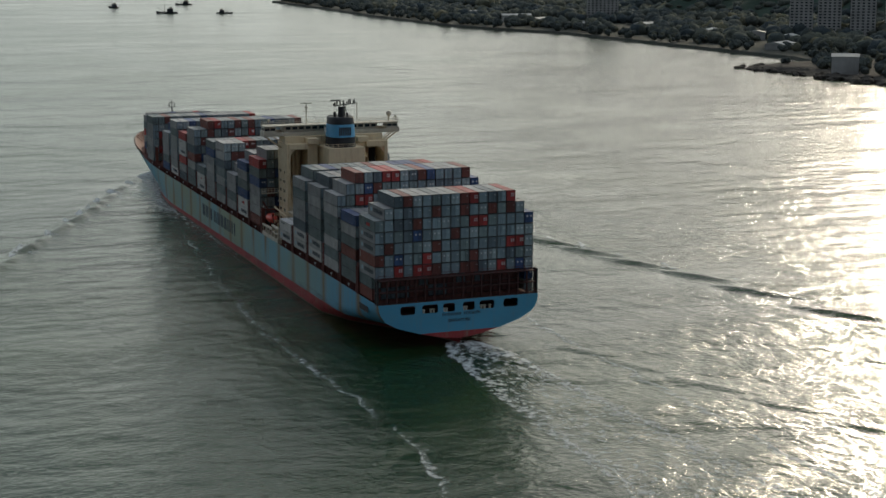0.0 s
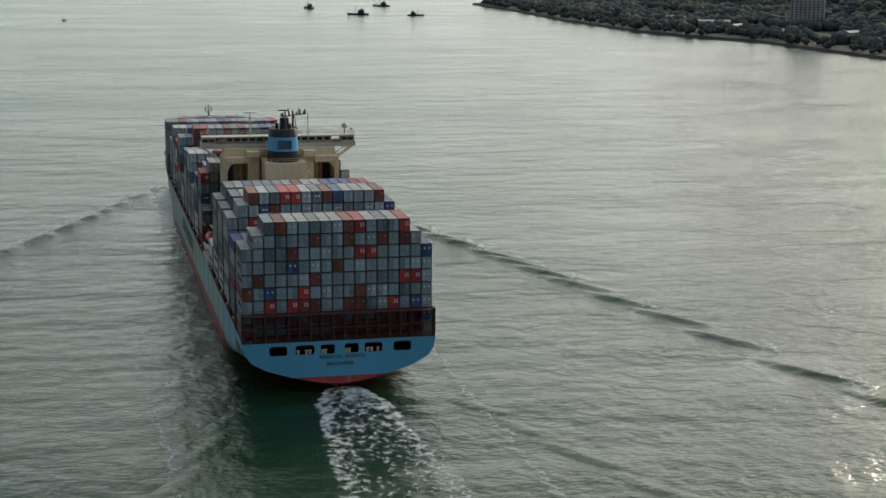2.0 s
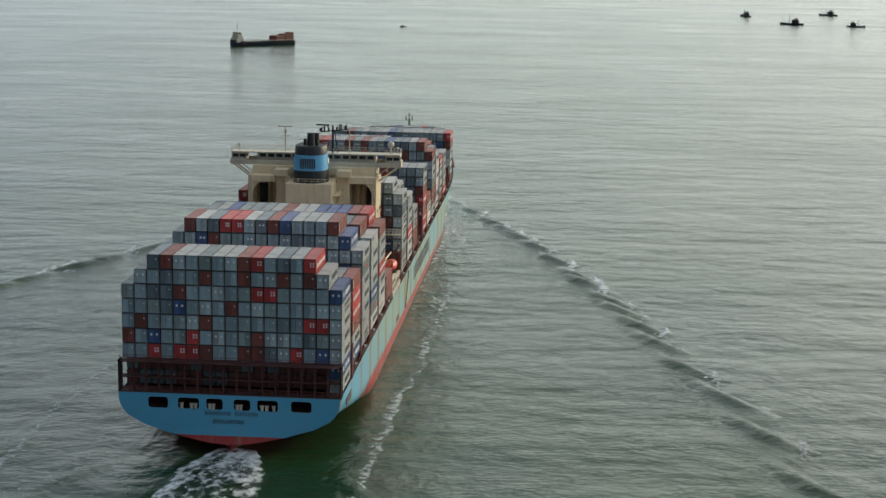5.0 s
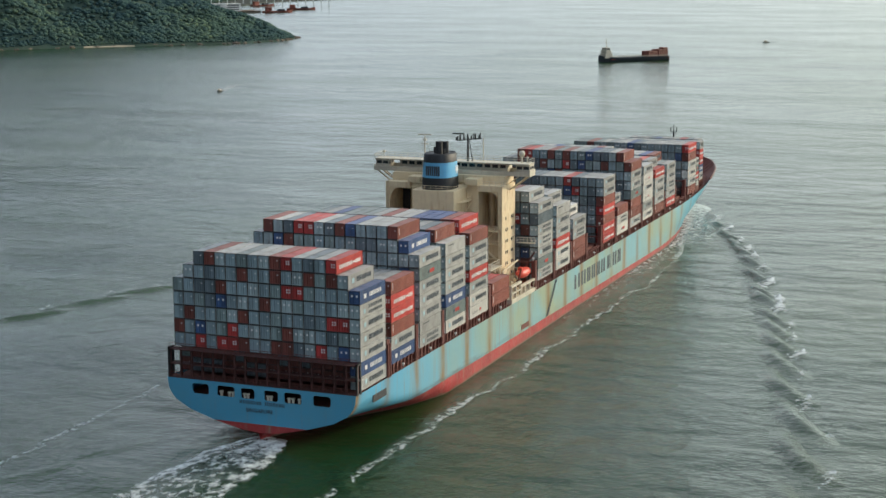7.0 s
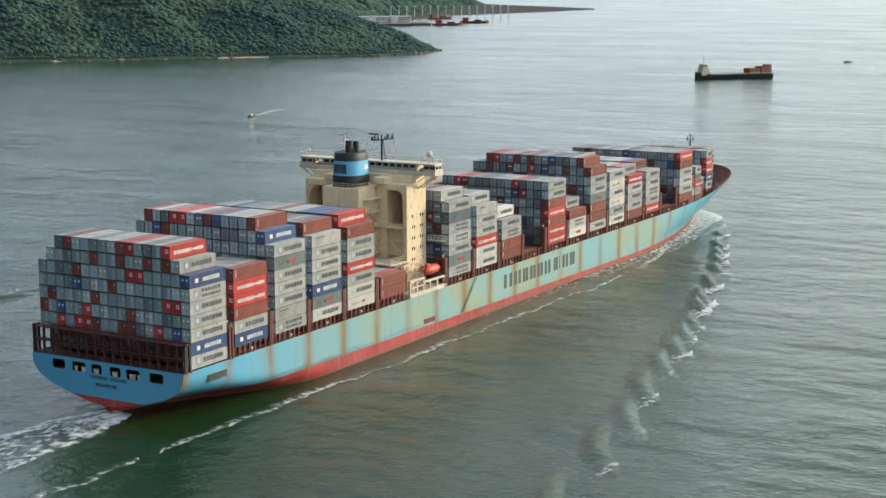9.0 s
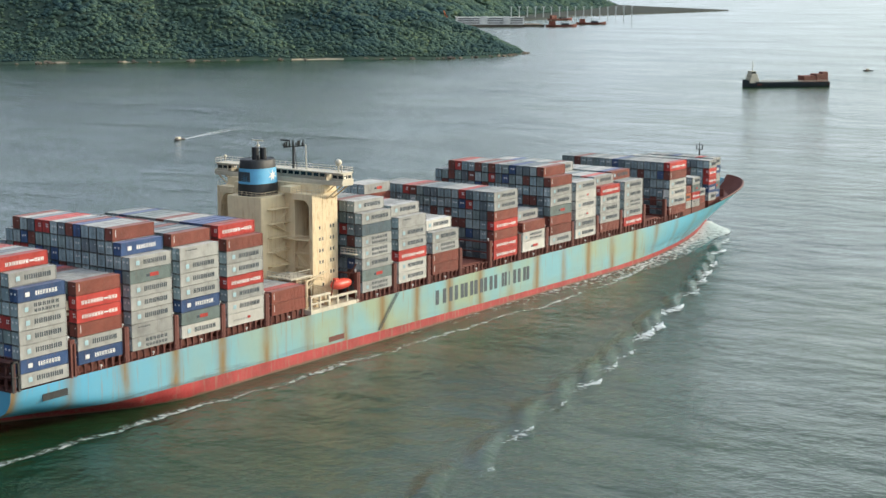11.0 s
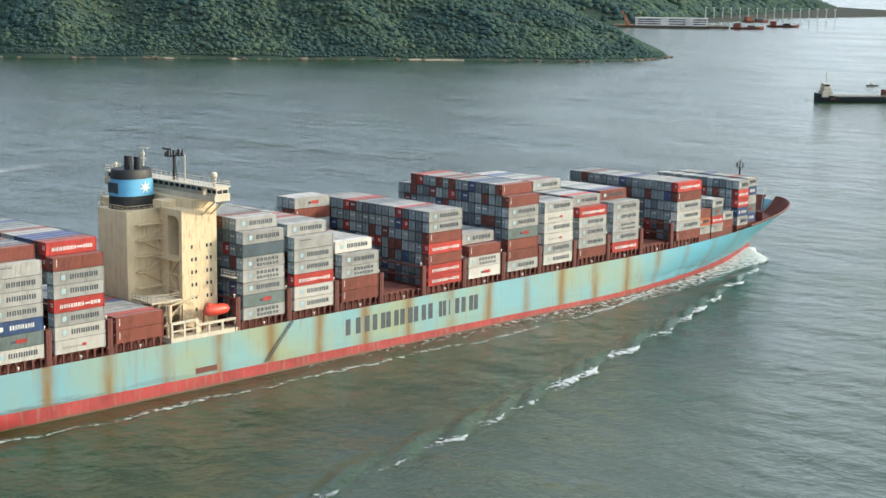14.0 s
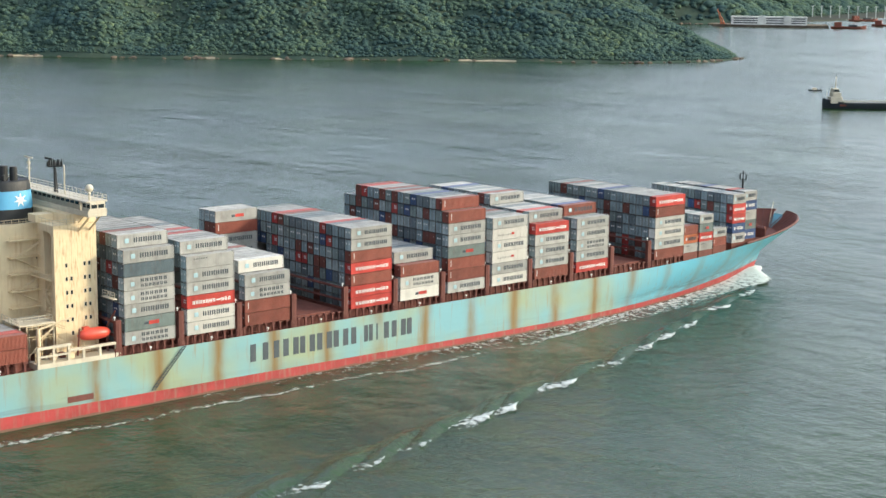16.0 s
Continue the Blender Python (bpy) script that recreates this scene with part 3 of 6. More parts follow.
strut_bm = rods(((0, -0.9, 0), (0, 0.9, 2.2), 0.1, 4), ((0, 0.9, 0), (0, -0.9, 2.2), 0.1, 4), ((0, -0.95, 0), (0, -0.95, 2.3), 0.16, 4), ((0, 0.95, 0), (0, 0.95, 2.3), 0.16, 4))
STRUT = bpy.data.meshes.new("strut")
strut_bm.to_mesh(STRUT)
strut_bm.free()
STRUT.materials.append(M_STEEL)
ped_bm = boxes((-0.22, 0.22, -0.22, 0.22, 0, 2.4), (-0.4, 0.4, -0.5, 0.5, 2.1, 2.45))
PED = bpy.data.meshes.new("pedestal")
ped_bm.to_mesh(PED)
ped_bm.free()
PED.materials.append(M_STEEL)


def piece(name, me, parent, m):
    ob = new(name, me)
    ob.parent = parent
    ob.matrix_basis = m
    return ob


for bay, y0 in BAY_Y.items():
    edge = min(20.6, deck_half(y0 + 6) - 0.6)
    if bay:
        for x in (-edge, edge):
            piece("lashing_post", POST, ship, pose(x, y0 - 1.35, DECK - 0.3))
            piece("lashing_strut", STRUT, ship, pose(x + (0.55 if x > 0 else -0.55), y0 - 1.35, DECK - 0.3))
        part("lashing_walkway", boxes((-edge, edge, y0 - 1.9, y0 - 0.8, DECK + 7.2, DECK + 7.5), (-edge, edge, y0 - 1.9, y0 - 0.8, DECK + 4.3, DECK + 4.5)), M_STEEL, ship)
    if bay != 0:
        part("hatch_coaming", boxes((-18.6, 18.6, y0 - 0.2, y0 + LONG + 0.2, 11.1, 12.9), (-19.0, 19.0, y0 - 0.4, y0 + LONG + 0.4, 12.9, 13.65)), M_DECK, ship, "red-brown hatch cover on its coaming")
        for k in range(7):
            at_y = y0 + 0.4 + k * (LONG - 0.8) / 6
            for x in (-1, 1):
                piece("pedestal", PED, ship, pose(x * min(20.4, deck_half(at_y) - 0.7), at_y, DECK - 0.35))
        part("deck_rail", (lambda b: (rail(b, [(min(21.15, deck_half(y0 - 1) - 0.1), y0 - 1, DECK - 0.3), (min(21.15, deck_half(y0 + LONG + 0.6) - 0.1), y0 + LONG + 0.6, DECK - 0.3)], 1.0, 1.6, 0.04), b)[1])(bmesh.new()), M_STEEL, ship)
LAMP = bpy.data.meshes.new("deck_lamp")
lamp_bm = boxes((-0.22, 0.22, -0.16, 0.16, 0, 0.34), (-0.06, 0.06, -0.06, 0.06, -0.5, 0))
lamp_bm.to_mesh(LAMP)
lamp_bm.free()
LAMP.materials.append(M_CHALK)
for bay, y0 in BAY_Y.items():
    if bay:
        edge = min(20.6, deck_half(y0 + 6) - 0.6)
        for x in (-edge, edge):
            piece("deck_lamp", LAMP, ship, pose(x, y0 - 2.05, DECK + 8.4))
            piece("deck_lamp", LAMP, ship, pose(x * 1.025, y0 + 6.2, DECK + 0.9))
# open lashing frame across the stern, two tiers high
for k in range(18):
    x = -21.25 + k * COLW
    part("stern_post", boxes((x - 0.17, x + 0.17, 0.9, 1.5, 11.5, 17.6), bevel=0.03), M_RACK, ship)
for z in (11.6, 14.4, 17.4):
    part("stern_beam", boxes((-21.3, 21.3, 0.5, 2.7, z, z + 0.18), bevel=0.03), M_RACK, ship)
part("stern_rail", (lambda b: (rail(b, [(-21.2, 0.5, 11.7), (21.2, 0.5, 11.7)], 1.1, 1.6, 0.05), rail(b, [(-21.2, 0.7, 17.7), (21.2, 0.7, 17.7)], 1.1, 1.6, 0.05), b)[2])(bmesh.new()), M_STEEL, ship)
for side in (-21.3, 21.3):
    part("stern_side_frame", boxes((side - 0.2, side + 0.2, 0.5, 1.0, 11.5, 17.9), (side - 0.2, side + 0.2, 2.0, 2.5, 11.5, 17.9), (side - 0.2, side + 0.2, 0.5, 2.5, 17.5, 17.9), (side - 0.2, side + 0.2, 0.5, 2.5, 14.4, 14.7)), M_BLACK, ship)
for side in (-21.15, 21.15):
    for y in (15.9, 16.9):
        part("side_stanchion", boxes((side - 0.35, side + 0.35, y - 0.25, y + 0.25, 11.5, 18.6), bevel=0.03), M_STEEL, ship)

# ---- containers ----
def template(length, high):
    """A container as boxes: walls set in from posts and rails. Kind 0 side, 1 roof, 2 end."""
    w, rows = 1.175, []
    rows.append((-w + 0.05, w - 0.05, 0.06, length - 0.06, 0.12, high - 0.06))
    for x in (-w, w - 0.16):
        for y in (0, length - 0.18):
            rows.append((x if x < 0 else x + 0.08, x + 0.08 if x < 0 else x + 0.16, y, y + 0.18, 0, high))
        rows += [(x, x + 0.12, 0.18, length - 0.18, 0, 0.18), (x, x + 0.10, 0.18, length - 0.18, high - 0.14, high - 0.02)]
    for y in (0, length - 0.14):
        rows += [(-w + 0.08, w - 0.08, y, y + 0.14, 0.0, 0.10), (-w + 0.08, w - 0.08, y, y + 0.14, high - 0.09, high)]
    return rows


def raw_container(length, high):
    verts, faces, kinds = [], [], []
    for row, (x0, x1, y0, y1, z0, z1) in enumerate(template(length, high)):
        n = len(verts)
        verts += [(x, y, z) for z in (z0, z1) for x, y in ((x0, y0), (x1, y0), (x1, y1), (x0, y1))]
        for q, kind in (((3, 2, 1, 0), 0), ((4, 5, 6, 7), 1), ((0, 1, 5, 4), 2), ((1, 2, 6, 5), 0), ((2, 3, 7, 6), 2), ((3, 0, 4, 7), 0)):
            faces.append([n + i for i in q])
            # frame ends get kind 3, the painted shade of gaps between stacked boxes
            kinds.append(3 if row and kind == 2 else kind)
    return verts, faces, kinds


MESHES = {}


def container_mesh(colour, length, high):
    key = (colour, round(length, 2), round(high, 2))
    if key not in MESHES:
        verts, faces, kinds = raw_container(length, high)
        me = bpy.data.meshes.new("container_body")
        me.from_pydata(verts, [], faces)
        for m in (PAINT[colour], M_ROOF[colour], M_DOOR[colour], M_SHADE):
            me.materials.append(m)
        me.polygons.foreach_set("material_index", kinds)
        # one ribbed leaf: a folded profile drawn upwards
        bm = bmesh.new()
        prof = [(-0.53, 0.09), (-0.53, 0.04), (-0.36, 0.04), (-0.33, -0.03), (-0.27, -0.03), (-0.24, 0.04), (0.24, 0.04), (0.27, -0.03), (0.33, -0.03), (0.36, 0.04), (0.53, 0.04), (0.53, 0.09)]
        lo, hi = [bm.verts.new((x, y, 0.2)) for x, y in prof], [bm.verts.new((x, y, high - 0.2)) for x, y in prof]
        for k in range(len(prof)):
            bm.faces.new((lo[k], lo[(k + 1) % len(prof)], hi[(k + 1) % len(prof)], hi[k]))
        bm.faces.new(lo[::-1])
        bm.faces.new(hi)
        doors = bpy.data.meshes.new("door")
        bm.to_mesh(doors)
        bm.free()
        doors.materials.append(M_DOOR[colour])
        if colour == "red":
            spots = [(mx, mz * high, 0.13) for mx in (0.2, 0.75) for mz in (0.5, 0.68)]
        elif colour in ("pale", "white", "blue"):
            spots = [(-0.5, 0.62 * high, 0.17), (0.55, 0.62 * high, 0.17)]
        else:
            spots = [(0.62, 0.68 * high, 0.09)]
        size = spots[0][2]
        bm = boxes((-size, size, -0.06, 0.05, -size * 1.2, size * 1.2))
        mk = bpy.data.meshes.new("marking")
        bm.to_mesh(mk)
        bm.free()
        mk.materials.append(M_CHALK)
        mk = (mk, spots)
        MESHES[key] = (me, doors, mk)
    return MESHES[key]


INKS = (M_INK, M_CHALK, M_SIGN_BLUE, PAINT["red"], PAINT["pale"])
MARKS = {}


def strokes(rows, slot, name, length, side):
    """Slabs on a container's side: from and to along it, low and high, as one mesh."""
    bm = bmesh.new()
    for a, b, lo, hi in rows:
        ya, yb = (a, b) if side > 0 else (length - b, length - a)
        box(bm, side * 1.178 - 0.015, side * 1.178 + 0.015, ya, yb, lo, hi)
    me = bpy.data.meshes.new(name)
    bm.to_mesh(me)
    bm.free()
    me.materials.append(INKS[slot])
    return name, me


def marking_meshes(kind, length, high, side):
    """Plain bars and badges where the lines' names are painted on the side."""
    k, made = length / 12.35, []

    def letters(a, widths, gap, lo, hi, slot):
        rows = []
        for w in widths:
            rows += [(a * k, (a + 0.36 * w) * k, lo * high, hi * high), ((a + 0.62 * w) * k, (a + w) * k, lo * high, hi * high)]
            a += w + gap
        made.append(strokes(rows, slot, "lettering", length, side))

    def badge(a, b, lo, hi, slot, name="badge"):
        made.append(strokes([(a * k, b * k, lo * high, hi * high)], slot, name, length, side))
    if kind == "line":
        letters(4.1, [0.86] * 6, 0.30, 0.34, 0.70, 0)
        badge(1.9, 2.9, 0.34, 0.68, 2)
    elif kind == "twoline":
        letters(4.1, [0.72] * 6, 0.40, 0.56, 0.82, 0)
        letters(4.2, [0.58] * 7, 0.36, 0.18, 0.40, 0)
        badge(1.7, 2.6, 0.3, 0.62, 2)
    elif kind == "scroll":
        letters(4.6, [1.0, 0.45, 0.4, 0.6, 0.45, 0.5, 0.6], 0.26, 0.34, 0.66, 1)
        badge(2.0, 3.1, 0.34, 0.66, 1)
    elif kind == "wide":
        letters(1.5, [0.60] * 7, 0.26, 0.30, 0.58, 1)
        badge(7.6, 8.7, 0.38, 0.50, 1)
        letters(8.9, [0.60] * 3, 0.26, 0.30, 0.58, 1)
    elif kind == "patch":
        badge(4.8, 5.8, 0.36, 0.56, 0, "plate")
        badge(5.9, 8.4, 0.34, 0.62, 3)
    elif kind == "tick":
        badge(0.9, 1.05, 0.3, 0.85, 1, "placard")
    elif kind == "small":
        letters(2.0, [0.36] * 6, 0.24, 0.68, 0.78, 0)
    elif kind == "faint":
        letters(1.9, [0.50] * 6, 0.3, 0.36, 0.50, 4)
        badge(6.6, 7.6, 0.38, 0.58, 3)
    return made


def side_marking(ob, kind, length, high, side):
    key = (kind, round(length, 2), round(high, 2), side)
    if key not in MARKS:
        MARKS[key] = marking_meshes(*key)
    for name, me in MARKS[key]:
        mark = piece(name, me, ob, Matrix())
        if name == "lettering":
            tagged(mark, kind="stuff")


MARK_WORD = {"line": " with dark lettering bars", "twoline": " with double lettering bars", "scroll": " with pale script bars", "wide": " with white lettering bars",
             "patch": " with small red patch", "tick": "", "small": "", "faint": " with faded lettering", "": ""}


def container(colour, mark, x, y, z, length, high, where, face=0):
    me, doors, dmark = container_mesh(colour, length, high)
    ob = aboard(tagged(new("shipping_container", me), f"{COLOUR_WORD[colour]} shipping container{MARK_WORD[mark]} {where}", "container", "deck cargo"))
    ob.matrix_basis = pose(x, y, z)
    for x_ in (-0.56, 0.56):
        piece("door", doors, ob, pose(x_, 0, 0))
    for x_, z_, _ in dmark[1]:
        piece("marking", dmark[0], ob, pose(x_, 0, z_))
    if mark:
        side_marking(ob, mark, length, high, face or (1 if x > 0 else -1))


HEIGHTS = {
    0: [7, 8] + [9] * 13 + [8, 7], 1: [6] * 17, 2: [7, 8] + [9] * 13 + [8, 7], 3: [7] + [8] * 15 + [7], 4: [7] + [8] * 15 + [7], 5: [2] * 17,
    6: [7] + [8] * 15 + [7], 7: [6] + [7] * 15 + [6], 8: [4] + [5] * 15 + [4], 9: [7] * 3 + [0] * 14, 10: [7] * 17, 11: [3] + [4] * 15 + [3],
    12: [7, 7] + [8] * 14 + [7], 13: [6] * 17, 14: [7] * 10 + [6] * 6 + [5], 15: [5] + [6] * 14 + [5, 5], 16: [0] * 17, 17: [6] * 17,
}
# colour and marking from the lowest tier up: the outer starboard row, then what tops the rows inside it
OUTER = {
    0: "pale:line blue:scroll pale:line pale:line pale:line pale:twoline blue:scroll",
    1: "blue:scroll pale:line brown:tick red:wide red:wide brown:tick",
    2: "pale:twoline pale:small pale:line pale:line pale:line green:patch pale:line",
    3: "white:line green:patch blue:scroll pale:line pale:line pale:line pale:small",
    4: "white:faint white:line pale:line red:wide pale:line pale:line brown:tick",
    5: "brown:tick brown:tick",
    6: "pale:twoline green:patch pale:line pale:twoline pale:twoline slate: pale:line",
    7: "white:line white:line red:wide pale:line pale:line pale:small",
    8: "brown:tick brown:tick pale:twoline pale:line",
    10: "red:wide red:wide brown:tick red:wide brown:tick pale:line pale:line",
    11: "white:patch white:twoline brown:tick",
    12: "pale:line brown:tick brown:tick green:patch pale:line pale:line brown:tick",
    13: "white:line pale:line white:faint white:line white:faint pale:line",
    14: "brown:tick pale:line pale:line pale:line red:wide",
    15: "red:wide pale:line pale:twoline pale:line pale:line",
    17: "brown:tick pale:line white:line pale:line brown:tick red:wide",
}
TOPS = {(0, 16): "pale:line", (0, 15): "red:wide", (2, 16): "blue:scroll", (2, 15): "brown:tick", (3, 16): "brown:tick", (4, 16): "red:wide", (6, 16): "pale:line",
        (7, 16): "pale:line", (8, 16): "white:line", (11, 16): "pale:line", (12, 16): "brown:tick", (14, 16): "pale:line", (14, 10): "pale:line", (15, 15): "brown:line"}
INBOARD = {(9, 3, 6): "pale:patch", (9, 3, 5): "brown:tick", (9, 3, 4): "pale:line", (9, 3, 3): "pale:line", (9, 3, 2): "brown:tick", (8, 15, 4): "pale:line"}
PORT = {(5, 1, 0): "white:line", (5, 1, 1): "white:small", (4, 1, 0): "white:line", (4, 1, 1): "white:line", (3, 1, 0): "white:line", (3, 1, 1): "pale:line",
        (7, 1, 0): "white:line", (7, 1, 1): "white:patch", (11, 1, 0): "white:line", (11, 1, 1): "white:faint", (14, 1, 0): "white:line", (13, 1, 3): "white:line", (13, 1, 4): "white:small"}
AFT = random.Random(7)
# colours of the doors facing aft on the sternmost stack, by tier, port to starboard
STERN_DOORS = {8: "..snpgegpnrgsgr..", 7: ".pgsggnggngpnenp.", 6: "egssnggpgerregggb", 5: "ggesbgpgngpegggpn", 4: "gnggepnggeggsgrrg", 3: "ngbgergpgenppgsee", 2: "ngrgrrnggnnsprgbg"}
LETTER = {"g": "grey", "p": "pale", "s": "slate", "n": "brown", "r": "red", "b": "blue", "e": "green", ".": "grey"}


def any_colour():
    return AFT.choices(("grey", "pale", "green", "slate", "brown", "red", "blue"), (28, 18, 16, 12, 11, 8, 7))[0]


class Joined:
    """Containers too many to keep apart, gathered into one mesh for each bay."""

    def __init__(self):
        self.v, self.f, self.s = [], [], []

    def add(self, colour, x, y, z, length, high):
        verts, faces, kinds = raw_container(length, high)
        n, c = len(self.v), list(PAINT).index(colour)
        self.v += [(a + x, b + y, d + z) for a, b, d in verts]
        self.f += [[n + i for i in q] for q in faces]
        self.s += [c * 5 + k for k in kinds]
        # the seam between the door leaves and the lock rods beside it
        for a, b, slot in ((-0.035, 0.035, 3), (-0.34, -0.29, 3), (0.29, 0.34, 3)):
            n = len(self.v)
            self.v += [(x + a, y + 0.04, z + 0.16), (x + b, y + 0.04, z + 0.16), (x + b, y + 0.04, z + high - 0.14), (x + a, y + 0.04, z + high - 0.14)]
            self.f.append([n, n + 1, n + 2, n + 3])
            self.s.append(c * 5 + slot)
        n = len(self.v)
        spots = [(0.2, 0.5), (0.7, 0.5), (0.2, 0.68), (0.7, 0.68)] if colour == "red" else [(-0.25, 0.6), (0.5, 0.6)] if AFT.random() < 0.3 else [(0.65, 0.66)]
        for mx, mz in spots:
            n, h = len(self.v), 0.16 if colour == "red" else 0.2 if len(spots) == 2 else 0.09
            self.v += [(x + mx + i * h, y - 0.02, z + high * mz + j * h) for i, j in ((-1, -1), (1, -1), (1, 1), (-1, 1))]
            self.f.append([n, n + 1, n + 2, n + 3])
            self.s.append(c * 5 + 4)

    def done(self, label):
        me = bpy.data.meshes.new("container_stack")
        me.from_pydata(self.v, [], self.f)
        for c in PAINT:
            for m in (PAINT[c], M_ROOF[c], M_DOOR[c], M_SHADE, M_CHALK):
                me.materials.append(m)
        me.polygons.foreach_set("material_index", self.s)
        aboard(tagged(new("container_stack", me), label, "containers", kind="stuff"))


def stack(bay, y, length, heights, base, tier, outer, tops, aft_heights):
    joined = Joined()
    where = "stacked at the stern" if bay == 0 else "stacked abaft the house" if bay < 6 else "on the fore deck"
    for col in range(1, 18):
        x = (col - 9) * COLW
        top = heights[col - 1]
        for tier_no in range(top):
            z = base + tier_no * tier
            high = tier - 0.10
            last = tier_no == top - 1
            beside = min(heights[col - 2] if col > 1 else 0, heights[col] if col < 17 else 0)
            open_side = tier_no >= beside
            open_aft = tier_no >= aft_heights[col - 1] - 3
            if not (last or open_side or open_aft):
                continue
            if col == 17 and tier_no < len(outer):
                colour, mark = outer[tier_no].split(":")
            elif last and (bay, col) in tops:
                colour, mark = tops[(bay, col)].split(":")
            else:
                colour, mark = any_colour(), ""
                if col == 1 or open_side:
                    mark = {"grey": "line", "pale": "line", "red": "wide", "blue": "scroll", "brown": "tick", "green": "patch"}.get(colour, "")
            if bay == 0 and 2 <= tier_no <= 8 and col < 17 and not (last and (bay, col) in tops):
                colour = LETTER[STERN_DOORS[tier_no][col - 1]]
                mark = "" if not mark else {"grey": "line", "pale": "line", "red": "wide", "blue": "scroll", "brown": "tick", "green": "patch"}.get(colour, "")
            if bay == 2 and last and 3 <= col <= 15 and (bay, col) not in tops:
                colour = LETTER["npsrrpsnbgggn"[col - 3]]
            if bay == 0 and tier_no < 2 and col < 17:
                colour, mark = ("brown", "brown", "brown", "slate")[AFT.randrange(4)], ""
            if col == 1 and colour in ("red", "brown") and (bay + tier_no) % 3:
                colour, mark = ("green", "patch") if (bay + tier_no) % 3 == 1 else ("grey", "line")
            if (bay, col, tier_no) in PORT:
                colour, mark = PORT[(bay, col, tier_no)].split(":")
                container(colour, mark, x, y, z, length, high, where, -1)
            elif (bay, col, tier_no) in INBOARD:
                colour, mark = INBOARD[(bay, col, tier_no)].split(":")
                container(colour, mark, x, y, z, length, high, where, 1)
            elif col >= 17 or (bay == 0 and (tier_no >= 2 or last)) or (last and (bay, col) in tops):
                container(colour, mark, x, y, z, length, high, where)
            else:
                joined.add(colour, x, y + (2.6 if bay == 0 and tier_no < 2 else 0), z, length - (2.6 if bay == 0 and tier_no < 2 else 0), high)
    if joined.v:
        joined.done("tightly packed stack of grey, brown, red and blue containers")


NONE = [0] * 17
for bay, y in BAY_Y.items():
    before = {1: 0, 6: 5}.get(bay, bay - 1)
    aft = HEIGHTS.get(before, NONE) if bay else NONE
    base, tier = (11.95, 2.9) if bay == 0 else (BASE, {10: 2.77, 12: 2.93, 17: 2.98}.get(bay, TIER))
    stack(bay, y, LONG, HEIGHTS[bay], base, tier, OUTER.get(bay, "").split(), TOPS, aft)
# short containers on the narrowing fore deck: where each row ends to starboard, and its tiers
FRONT = ((294.0, 16, 3, 2.62, "pale:small orange:line brown:tick"), (300.7, 16, 4, 2.62, "pale:small red:wide green:patch pale:line"),
         (310.0, 15, 2, 2.62, "brown:tick pale:line"), (318.5, 15, 5, 2.93, "pale:line blue:scroll red:wide red:wide pale:line"), (326.8, 14, 5, 2.93, "blue:scroll green:patch pale:small blue:scroll pale:line"))
for n, (y, out, tiers, tier, outer) in enumerate(FRONT):
    joined = Joined()
    for col in range(18 - out, out + 1):
        for k in range(tiers):
            x, z = (col - 9) * COLW, BASE + k * tier
            if col == out:
                c, mk = outer.split()[k].split(":")
                container(c, mk, x, y, z, 6.06, tier - 0.10, "on the fore deck")
            else:
                joined.add(any_colour(), x, y, z, 6.06, tier - 0.10)
    joined.done("short containers stacked on the narrowing fore deck")
    part("cargo_support", boxes((-min((out - 9) * COLW + 1.2, deck_half(y + 6.1) - 0.4), min((out - 9) * COLW + 1.2, deck_half(y + 6.1) - 0.4), y, y + 6.06, 11.1, BASE - 0.02)), M_DECK, ship)

